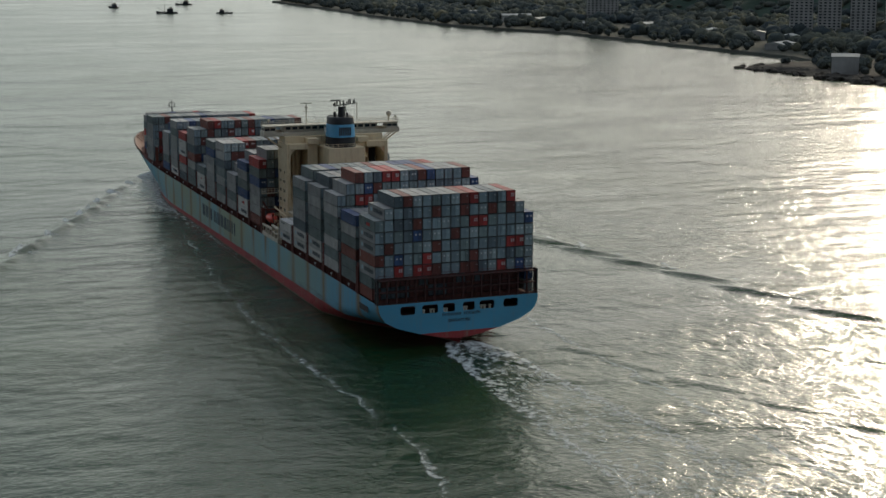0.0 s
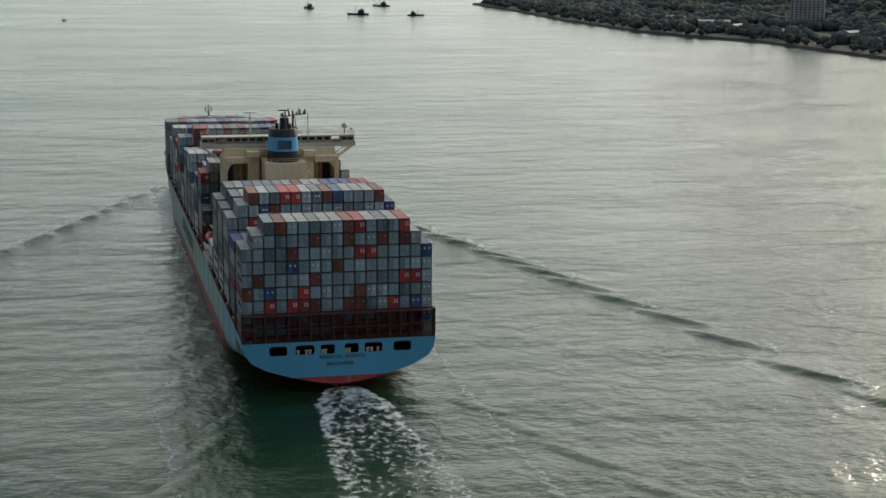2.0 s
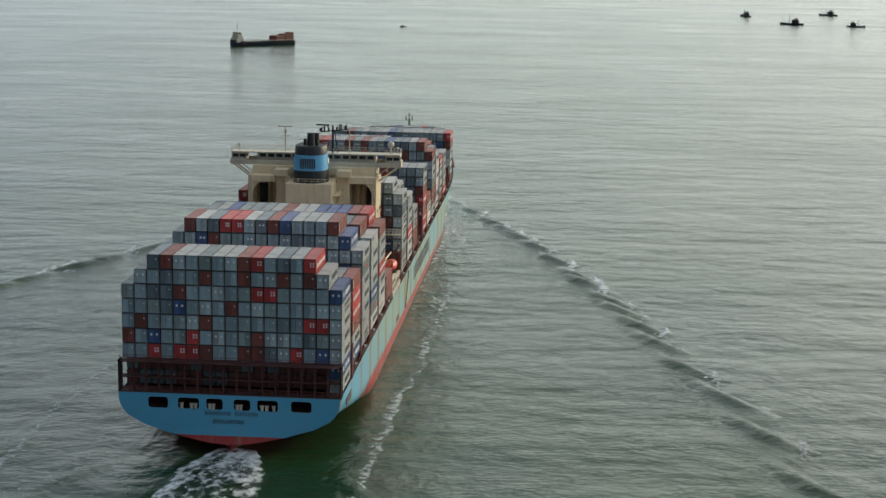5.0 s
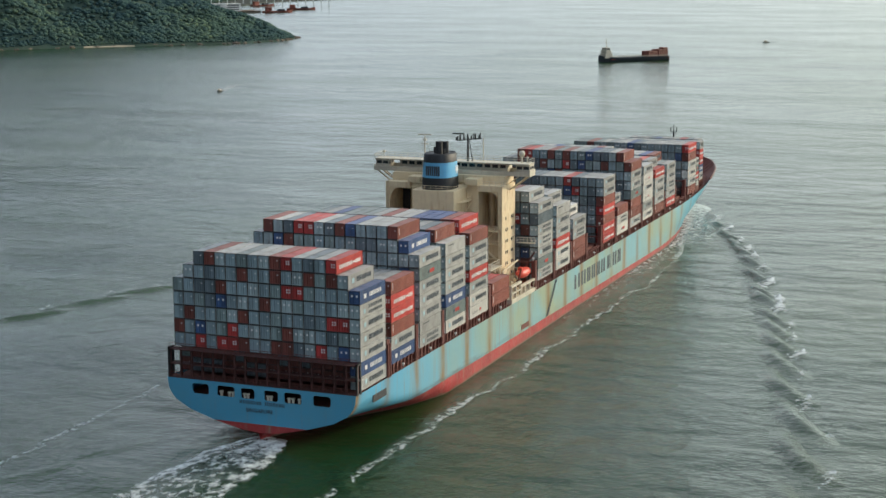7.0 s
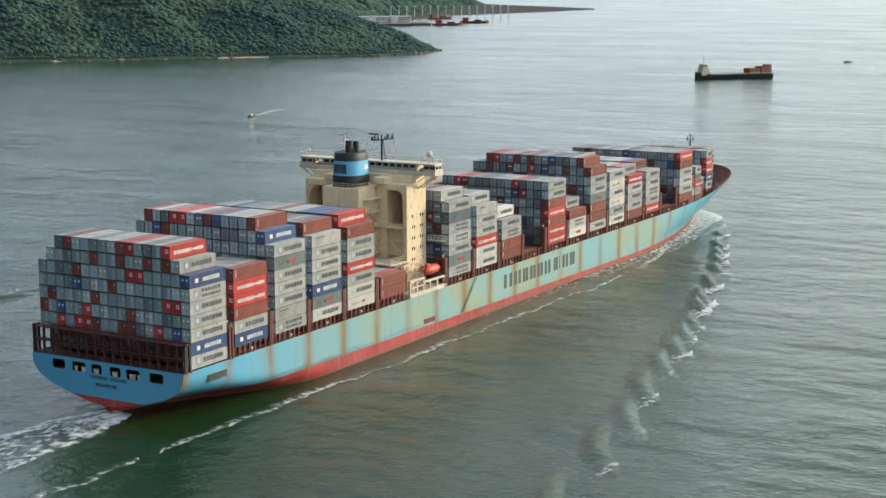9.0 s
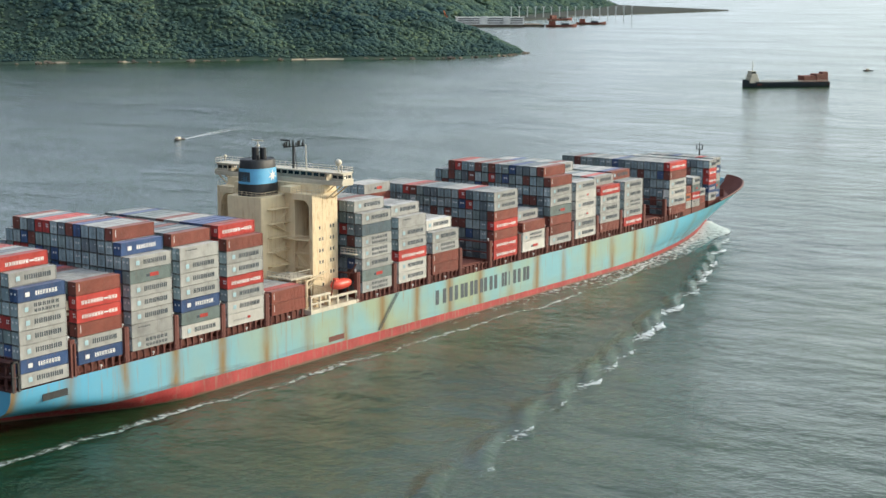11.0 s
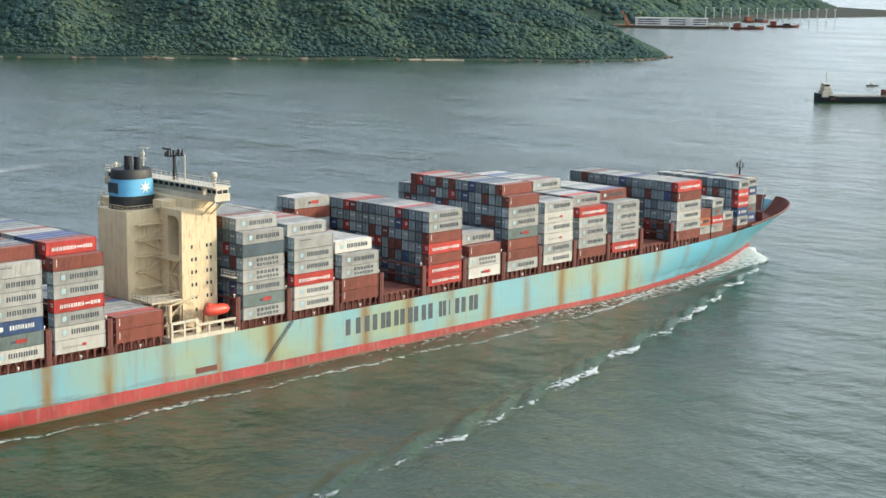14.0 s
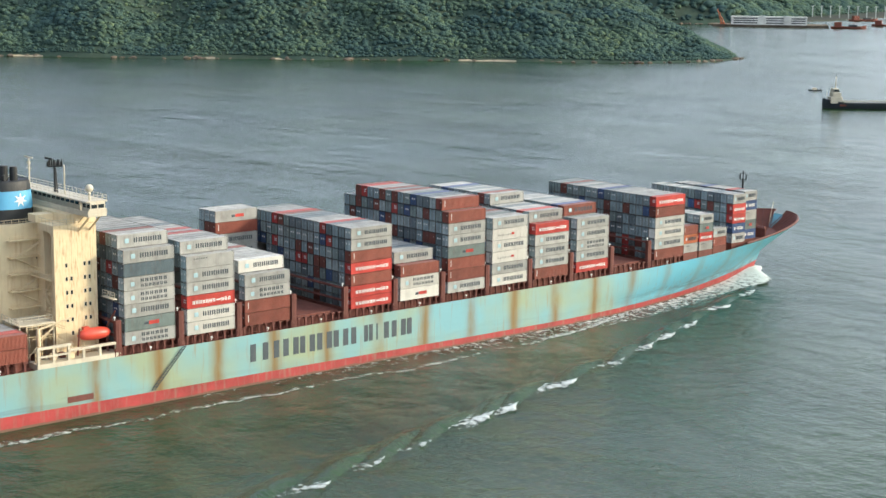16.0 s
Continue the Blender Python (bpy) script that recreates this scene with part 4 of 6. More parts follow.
# ---- the house, funnel and bridge ----
part("house_block", boxes((-16.0, 16.0, 103.2, 109.0, 11.2, 28.4), (-9.2, 9.2, 103.2, 109.0, 28.4, 40.0), (-16.0, -14.9, 103.2, 109.0, 28.4, 40.0), (14.9, 16.0, 103.2, 109.0, 28.4, 40.0), (-14.9, -9.2, 107.6, 109.0, 28.4, 40.0), (9.2, 14.9, 107.6, 109.0, 28.4, 40.0), bevel=0.03), M_CREAM_SIDE, ship, "cream-painted accommodation block with rust stains")
for side in (1, -1):
    a, b = sorted((side * 14.9, side * 16.0))
    part("side_wall", boxes((a, b, 99.2, 103.2, 11.2, 40.0), bevel=0.05), M_CREAM_SIDE, ship, "cream side wall spotted with rust")
    a, b = sorted((side * 9.2, side * 14.9))
    part("arch_lintel", boxes((a, b, 99.2, 103.2, 38.4, 40.0), bevel=0.05), M_CREAM, ship)
    a, b = sorted((side * 6.0, side * 9.2))
    part("inner_pier", boxes((a, b, 100.4, 103.2, 11.2, 40.0), bevel=0.05), M_CREAM, ship)
    # rounded haunch under the lintel
    bm = bmesh.new()
    arc = [(side * (14.9 - 2.6 * (1 - math.cos(radians(q)))), 38.4 - 3.2 * (1 - math.sin(radians(q)))) for q in range(0, 91, 15)]
    ring = [(side * 14.9, 38.4)] + arc
    lo, hi = [bm.verts.new((x, 99.6, z)) for x, z in ring], [bm.verts.new((x, 103.2, z)) for x, z in ring]
    bm.faces.new(lo)
    bm.faces.new(hi[::-1])
    for k in range(len(ring)):
        bm.faces.new((lo[k], lo[(k + 1) % len(ring)], hi[(k + 1) % len(ring)], hi[k]))
    bmesh.ops.recalc_face_normals(bm, faces=bm.faces)
    part("haunch", bm, M_CREAM, ship)
    # closed wall below, and a railed platform at the foot of the open arch
    a, b = sorted((side * 9.2, side * 14.9))
    part("recess_wall", boxes((a, b, 101.4, 103.2, 11.2, 28.3)), M_CREAM, ship)
    part("arch_platform", boxes((*sorted((side * 5.4, side * 15.0)), 98.6, 103.2, 28.3, 28.55)), M_CREAM, ship)
    bm = bmesh.new()
    rail(bm, [(side * 6.0, 98.7, 28.5), (side * 14.9, 98.7, 28.5)], 1.1, 1.1, 0.07)
    part("platform_railing", bm, M_CREAM, ship)
    # added black panel stands in for the shade deep inside the arch
    part("arch_louvre", boxes((*sorted((side * 12.6, side * 14.7)), 107.4, 107.55, 29.0, 37.0)), M_BLACK, ship, "black panel darkening the inside of the arch")
    part("arch_duct", rods(((side * 10.6, 106.6, 28.5), (side * 10.6, 106.6, 38.2), 0.55, 10), ((side * 12.0, 106.9, 28.5), (side * 12.0, 106.9, 38.2), 0.3, 8)), M_CREAM, ship)
    # zigzag ladders on the wall below it
    for k in range(4):
        z = 13.6 + 3.7 * k
        part("landing", boxes((*sorted((side * 9.4, side * 14.8)), 99.8, 101.4, z, z + 0.18)), M_CREAM, ship)
        xs = (9.8, 13.8) if k % 2 else (13.8, 9.8)
        part("stair_flight", rods(*[((side * xs[0], y, z + 0.1), (side * xs[1], y, z + 3.75), 0.14, 4) for y in (100.0, 100.9)], *[((side * (xs[0] + (xs[1] - xs[0]) * s / 9), 100.0, z + 0.1 + 3.65 * s / 9), (side * (xs[0] + (xs[1] - xs[0]) * s / 9), 100.9, z + 0.1 + 3.65 * s / 9), 0.1, 4) for s in range(1, 9)]), M_CREAM, ship)
        bm = bmesh.new()
        rail(bm, [(side * 9.5, 99.8, z + 0.1), (side * 14.7, 99.8, z + 0.1)], 1.0, 1.1, 0.07)
        part("landing_railing", bm, M_CREAM, ship)
    for row, z in enumerate((16.5, 19.4, 22.3, 25.2, 28.1, 31.0)):
        for y in (101.6, 102.7, 105.8, 106.9):
            if (row, y) in ((0, 101.6), (5, 102.7)):
                continue
            xa, xb = sorted((side * 15.98, side * 16.05))
            w = part("window", boxes((xa, xb, y, y + 0.62, z, z + 0.95)), M_PALE, ship)
            xa, xb = sorted((side * 16.02, side * 16.08))
            part("pane", boxes((xa, xb, y + 0.08, y + 0.54, z + 0.08, z + 0.87)), M_GLASS, w)
# funnel casing aft of the house
part("engine_casing", boxes((-5.4, 6.0, 91.5, 103.2, 11.2, 39.3), bevel=0.15), M_CREAM, ship, "cream engine casing under the funnel")
part("casing_vent", boxes((5.98, 6.06, 100.6, 101.3, 37.2, 38.6), (5.98, 6.06, 100.2, 101.4, 31.6, 32.3)), M_BLACK, ship)
part("casing_rail", (lambda b: (rail(b, [(-5.3, 103, 39.3), (-5.3, 91.7, 39.3), (5.9, 91.7, 39.3), (5.9, 103, 39.3)], 1.1, 1.5, 0.05), b)[1])(bmesh.new()), M_CREAM, ship)
for k in range(6):
    z = 36.0 - 3.6 * k
    part("landing", boxes((6.0, 7.6, 93.6, 103.0, z, z + 0.2)), M_CREAM, ship)
    bm = bmesh.new()
    rail(bm, [(7.5, 93.6, z + 0.1), (7.5, 103.0, z + 0.1)], 1.0, 1.5, 0.06)
    part("landing_railing", bm, M_CREAM, ship)
    ya, yb = (95, 102) if k % 2 else (102, 95)
    part("stair_flight", rods(*[((x, ya, z), (x, yb, z - 3.6), 0.12, 4) for x in (6.4, 7.1)], *[((6.4, ya + (yb - ya) * s / 11, z - 3.6 * s / 11), (7.1, ya + (yb - ya) * s / 11, z - 3.6 * s / 11), 0.1, 4) for s in range(1, 11)]), M_CREAM, ship)


def funnel_ring(z, grow=1.0):
    return [(0.15 + 4.05 * grow * abs(math.cos(a)) ** 0.8 * (1 if math.cos(a) >= 0 else -1), 97.0 + 4.9 * grow * abs(math.sin(a)) ** 0.8 * (1 if math.sin(a) >= 0 else -1), z)
            for a in [2 * math.pi * k / 40 for k in range(40)]]


def drum(name, levels, mat_, cap=False, label=""):
    bm = bmesh.new()
    rings = [[bm.verts.new(p) for p in funnel_ring(z, g)] for z, g in levels]
    for r, s in zip(rings, rings[1:]):
        for k in range(40):
            f = bm.faces.new((r[k], r[(k + 1) % 40], s[(k + 1) % 40], s[k]))
            f.smooth = True
    if cap:
        bm.faces.new(rings[-1])
    return part(name, bm, mat_, ship, label)


drum("funnel_base", ((39.3, 1.06), (42.3, 1.03)), M_BLACK, label="black funnel foot")
drum("funnel_band", ((42.3, 1.035), (46.1, 0.97)), M_FUNNEL, label="light blue funnel band")
drum("funnel_top", ((46.1, 0.965), (48.0, 0.93), (48.3, 0.88), (48.1, 0.84)), M_BLACK, True, label="black funnel top")
for row in (((0.2, 96.2, 47.8), (0.2, 96.2, 51.2), 0.95, 12, 0.9), ((1.2, 98.0, 47.8), (1.2, 98.0, 51.0), 0.85, 12, 0.8), ((-1.4, 97.5, 47.8), (-1.4, 97.5, 49.6), 0.45, 8), ((1.9, 95.4, 47.8), (1.9, 95.4, 49.4), 0.35, 8)):
    part("exhaust_pipe", rods(row), M_BLACK, ship, "black exhaust pipe")
for k in range(7):
    x = -1.75 + 0.55 * k
    part("funnel_slat", boxes((x, x + 0.36, 91.95, 92.25, 42.9, 45.3)), M_INK, ship, "dark louvre slat in the funnel band")
# star-shaped emblem on both sides of the funnel, seven points
for side in (1, -1):
    bm = bmesh.new()
    rim = []
    for k in range(14):
        r = 1.55 if k % 2 == 0 else 0.6
        a = math.pi / 2 + k * math.pi / 7
        rim.append((r * math.cos(a), r * math.sin(a)))
    va = [bm.verts.new((side * (4.33 - 0.012 * abs(dy) ** 2 * 3), 97.9 + dy, 44.2 + dz)) for dy, dz in rim]
    mid = bm.verts.new((side * 4.36, 97.9, 44.2))
    for k in range(14):
        bm.faces.new((mid, va[k], va[(k + 1) % 14]) if side > 0 else (mid, va[(k + 1) % 14], va[k]))
    part("funnel_emblem", bm, M_CHALK, ship, "white seven-pointed emblem")

# bridge with open wings to the ship's full breadth
part("bridge_wing", boxes((-21.6, 21.6, 104.3, 108.6, 42.0, 42.5), (-21.6, 21.6, 104.2, 104.45, 42.5, 43.15), (-21.6, -21.35, 104.4, 108.6, 42.5, 43.6), (21.35, 21.6, 104.4, 108.6, 42.5, 43.6), (-21.6, 21.6, 108.4, 108.65, 42.5, 43.6), bevel=0.04), M_PALE, ship, "pale bridge deck reaching over both sides")
part("wheelhouse", boxes((-15.0, 15.0, 106.0, 109.6, 42.5, 45.0), (-21.3, 21.3, 104.1, 109.0, 44.95, 45.25), bevel=0.05), M_PALE, ship)
for k in range(14):
    x = -14.3 + 2.1 * k
    part("bridge_window", boxes((x, x + 1.5, 105.93, 106.0, 43.75, 44.6)), M_GLASS, ship)
for side in (1, -1):
    xa, xb = sorted((side * 17.6, side * 21.3))
    part("wing_cab", boxes((xa, xb, 105.0, 108.4, 42.5, 43.7), (xa, xb, 105.0, 108.4, 44.5, 45.0), *[(x - 0.1, x + 0.1, y - 0.1, y + 0.1, 43.7, 44.5) for x in (xa + 0.1, (xa + xb) / 2, xb - 0.1) for y in (105.1, 106.7, 108.3)]), M_PALE, ship)
    part("cab_glass", boxes((xa + 0.12, xb - 0.12, 105.14, 108.26, 43.7, 44.5)), M_GLASS, ship, "dark cab windows")
    part("wing_brace", rods(((side * 16.0, 105, 38.5), (side * 20.8, 105, 42.0), 0.2, 6), ((side * 16.0, 107.5, 38.5), (side * 20.8, 107.5, 42.0), 0.2, 6), ((side * 16, 105, 40.2), (side * 18.5, 105, 42), 0.14, 6)), M_CREAM, ship)
part("house_top", boxes((-15.5, 15.5, 102.6, 109.3, 40.0, 42.0), (-9.5, -6.0, 98.5, 102.6, 40.0, 41.6), (6.2, 9.6, 98.5, 102.6, 40.0, 41.6), bevel=0.05), M_CREAM, ship)
bm = bmesh.new()
rail(bm, [(-21.3, 104.3, 45.25), (21.3, 104.3, 45.25), (21.3, 108.8, 45.25), (-21.3, 108.8, 45.25), (-21.3, 104.3, 45.25)], 1.1, 1.8, 0.05)
rail(bm, [(15.8, 99.3, 40.0), (15.8, 104, 40.0)], 1.1, 1.5, 0.05)
rail(bm, [(-15.8, 99.3, 40.0), (-15.8, 104, 40.0)], 1.1, 1.5, 0.05)
rail(bm, [(6.1, 99.2, 40.0), (15.8, 99.3, 40.0)], 1.1, 1.5, 0.05)
part("bridge_railing", bm, M_PALE, ship, "pale handrails")
# masts and aerials
part("radar_mast", rods(((4.2, 106, 45.2), (4.2, 106, 51.5), 0.35, 8, 0.25), ((5.4, 106, 45.2), (4.6, 106, 51), 0.12, 5), ((1.2, 106, 50.4), (8.0, 106, 51.2), 0.16, 5),
                        ((1.4, 106, 50.4), (1.4, 106, 51.6), 0.18, 5), ((3.0, 106, 50.6), (3.0, 106, 52.0), 0.15, 5), ((5.8, 106, 51), (5.8, 106, 52.4), 0.15, 5), ((7.6, 106, 51.1), (7.6, 106, 52.6), 0.15, 5)), M_BLACK, ship, "dark radar mast with a yard of lights")
for k in range(7):
    part("mast_light", rods(((1.0 + 1.05 * k, 106, 50.4 + 0.12 * k), (1.0 + 1.05 * k, 106, 51.3 + 0.12 * k + 0.5 * (k % 2)), 0.22, 6)), M_BLACK, ship)
part("radar_scanner", boxes((0.0, 3.2, 105.85, 106.15, 52.0, 52.35)), M_BLACK, ship)
part("signal_mast", rods(((-7.8, 106, 45.2), (-7.8, 106, 51.0), 0.18, 6), ((-8.9, 106, 49.2), (-6.7, 106, 49.2), 0.1, 5), ((-8.2, 106, 50.3), (-7.4, 106, 50.3), 0.3, 6), ((-9.6, 106, 51.6), (-6.0, 106, 51.6), 0.16, 5), ((-7.8, 106, 51.0), (-7.8, 106, 51.6), 0.12, 5)), M_PALE, ship)
part("aerial", rods(((8.4, 106, 45.2), (8.4, 106, 51.4), 0.14, 6), ((8.0, 106, 49.6), (8.8, 106, 49.6), 0.1, 5)), M_PALE, ship)
for x, y, r in ((18.8, 106.2, 0.85), (-19.5, 106.2, 0.4), (20.6, 105.2, 0.35)):
    bm = bmesh.new()
    bmesh.ops.create_uvsphere(bm, u_segments=14, v_segments=8, radius=r, matrix=Matrix.Translation((x, y, 47.6 if r > 0.5 else 46.8)))
    rod(bm, (x, y, 45.2), (x, y, 47.0 if r > 0.5 else 46.6), 0.12 if r < 0.5 else 0.25, 6)
    part("dome_aerial", bm, M_PALE, ship, "white satellite dome on a post")
# working decks by the house: crane platform, davit, lifeboat
for side in (1, -1):
    bm = bmesh.new()
    xa, xb = sorted((side * 17.2, side * 21.2))
    box(bm, xa, xb, 92.2, 111.2, 11.4, 12.6)
    part("boat_deck", bm, M_PALE, ship, "pale boat deck by the house")
    bm = bmesh.new()
    for y in (92.6, 96.0, 99.4, 102.8, 106.6, 110.4):
        box(bm, *sorted((side * 20.5, side * 21.0)), y - 0.25, y + 0.25, 12.6, 15.6 if y < 100 else 14.4)
    box(bm, *sorted((side * 20.4, side * 21.1)), 92.3, 99.8, 15.6, 16.1)
    box(bm, *sorted((side * 20.4, side * 21.1)), 99.2, 110.8, 14.4, 14.9)
    box(bm, *sorted((side * 20.4, side * 21.1)), 92.3, 99.8, 13.9, 14.2)
    part("boat_cradle", bm, M_PALE, ship, "pale frame of the boat station")
    bm = bmesh.new()
    rail(bm, [(side * 15.5, 90.8, 20.2), (side * 15.5, 98.6, 20.2)], 1.2, 1.3, 0.08)
    box(bm, *sorted((side * 8.0, side * 16.0)), 91.0, 99.0, 19.7, 20.0)
    for y in (91.2, 95, 98.8):
        for x in (8.4, 12, 15.6):
            rod(bm, (side * x, y, 11.2), (side * x, y, 19.8), 0.18, 5)
    rail(bm, [(side * 8.2, 90.9, 20.0), (side * 15.8, 90.9, 20.0)], 1.2, 1.3, 0.08)
    rail(bm, [(side * 8.2, 91, 17.2), (side * 15.8, 91, 17.2)], 1.0, 1.3, 0.08)
    part("stores_platform", bm, M_PALE, ship, "railed platform beside the casing")
    part("davit", rods(((side * 18.6, 109.6, 12.6), (side * 18.6, 109.6, 18.0), 0.25, 6), ((side * 18.6, 109.6, 18.0), (side * 20.8, 110.4, 21.6), 0.2, 6)), M_STEEL, ship)
    part("davit", rods(((side * 18.6, 102.6, 12.6), (side * 20.0, 102.4, 18.6), 0.2, 6)), M_STEEL, ship)
    part("bridge_gantry", (lambda b: (rail(b, [(side * 16, 110.2, 24.2), (side * 21, 110.2, 24.2)], 1.2, 0.9, 0.09), box(b, *sorted((side * 16, side * 21)), 109.8, 110.8, 23.9, 24.1), b)[2])(bmesh.new()), M_PALE, ship)
    # provisions crane, winches, vents and rails on the boat deck
    part("provisions_crane", rods(((side * 18.0, 94.2, 12.6), (side * 18.0, 94.2, 19.4), 0.4, 8), ((side * 18.0, 94.2, 19.2), (side * 19.6, 101.0, 21.2), 0.22, 6), ((side * 18.0, 94.2, 17.0), (side * 18.9, 98.0, 20.1), 0.14, 5)), M_CREAM, ship, "cream provisions crane")
    for x, y, z in ((18.6, 97.0, 1.4), (17.9, 99.4, 1.1), (19.4, 100.6, 1.6)):
        part("deck_winch", boxes((side * x - 0.7, side * x + 0.7, y - 0.6, y + 0.6, 12.6, 12.6 + z), bevel=0.12), M_CREAM if z > 1.2 else M_STEEL, ship)
    for x, y in ((17.5, 101.8), (17.6, 104.6), (18.9, 93.0)):
        part("vent_post", rods(((side * x, y, 12.6), (side * x, y, 15.0), 0.22, 8), ((side * x, y, 15.0), (side * x, y, 15.5), 0.5, 8, 0.3)), M_CREAM, ship)
    for z in (16.4, 18.6):
        bm = bmesh.new()
        rail(bm, [(side * 16.3, 92.4, z), (side * 16.3, 99.0, z), (side * 20.2, 99.0, z)], 1.0, 1.1, 0.07)
        part("boat_deck_rail", bm, M_CREAM, ship)
    part("ladder_frame", rods(*[((side * 16.4, y, 12.6), (side * 16.4, y, 19.6), 0.12, 5) for y in (92.4, 95.7, 99.0)], ((side * 16.4, 92.4, 13.0), (side * 16.4, 95.7, 16.4), 0.1, 5), ((side * 16.4, 95.7, 16.4), (side * 16.4, 99.0, 19.4), 0.1, 5)), M_CREAM, ship)
    # lifeboat: enclosed, pointed at both ends
    bm = bmesh.new()
    rings = []
    for k in range(13):
        s = -1 + k / 6
        r = (1 - abs(s) ** 2.6) ** 0.5 if abs(s) < 1 else 0.02
        ring = []
        for q in range(14):
            a = 2 * math.pi * q / 14
            up = math.sin(a)
            ring.append(bm.verts.new((side * 19.2 + 1.45 * max(0.05, r) * math.cos(a), 106.2 + 3.9 * s, 17.0 + (1.3 if up > 0 else 1.35) * max(0.05, r) * up)))
        rings.append(ring)
    for r, s in zip(rings, rings[1:]):
        for q in range(14):
            bm.faces.new((r[q], r[(q + 1) % 14], s[(q + 1) % 14], s[q])).smooth = True
    bm.faces.new(rings[0][::-1])
    bm.faces.new(rings[-1])
    bmesh.ops.recalc_face_normals(bm, faces=bm.faces)
    box(bm, *sorted((side * 18.7, side * 19.7)), 103.6, 104.9, 18.0, 18.7)
    boat = aboard(tagged(new("lifeboat", bpy.data.meshes.new("lifeboat")), "orange enclosed lifeboat hanging beside the house", "lifeboat"))
    bm.to_mesh(boat.data)
    bm.free()
    boat.data.materials.append(M_BOAT)
    for a, b in (((side * 19.2, 103.4, 18.0), (side * 19.6, 102.6, 18.6)), ((side * 19.2, 109.0, 18.0), (side * 20.6, 110.3, 21.5))):
        part("boat_fall", rods((a, b, 0.06, 4)), M_STEEL, ship)

# ---- water thrown up by the ship, in rigid pieces that go along with it ----
def sheet(name, rows, cover, mat_, label):
    """A foam sheet; cover (-1 to 1) thins it towards its edges."""
    me = grid_mesh(name, rows, mat_)
    at = me.attributes.new("cover", "FLOAT", "POINT")
    at.data.foreach_set("value", [c for r in cover for c in r])
    return aboard(tagged(new(name, me), label, "foam", kind="stuff"))


RNG = random.Random(11)
# churned water astern
rows, cover = [], []
for i in range(90):
    y = 2.5 - 3.2 * i
    half = 8.0 + 0.075 * (2.5 - y) if i > 3 else 4.0 + 1.2 * i
    r, c = [], []
    for k in range(17):
        s = -1 + k / 8
        x = 0.8 + s * half * 1.1 + 0.9 * noise.noise((s * 2, y * 0.12, 4))
        hump = 0.9 * math.exp(-((i - 4) / 5.0) ** 2) * (1 - s * s)
        r.append((x, y, 0.06 + hump + 0.25 * noise.noise((x * 0.2, y * 0.2, 1)) * (1 - abs(s))))
        edge = 0.09 * math.exp(-((abs(s) - 0.7) / 0.18) ** 2) - 0.5 * max(0, abs(s) - 0.8) / 0.2
        c.append(0.05 + 0.13 * math.exp(-i / 6) + edge - 0.0016 * i)
    rows.append(r)
    cover.append(c)
sheet("stern_wash", rows, cover, M_WAKE, "white churned wash astern of the ship")
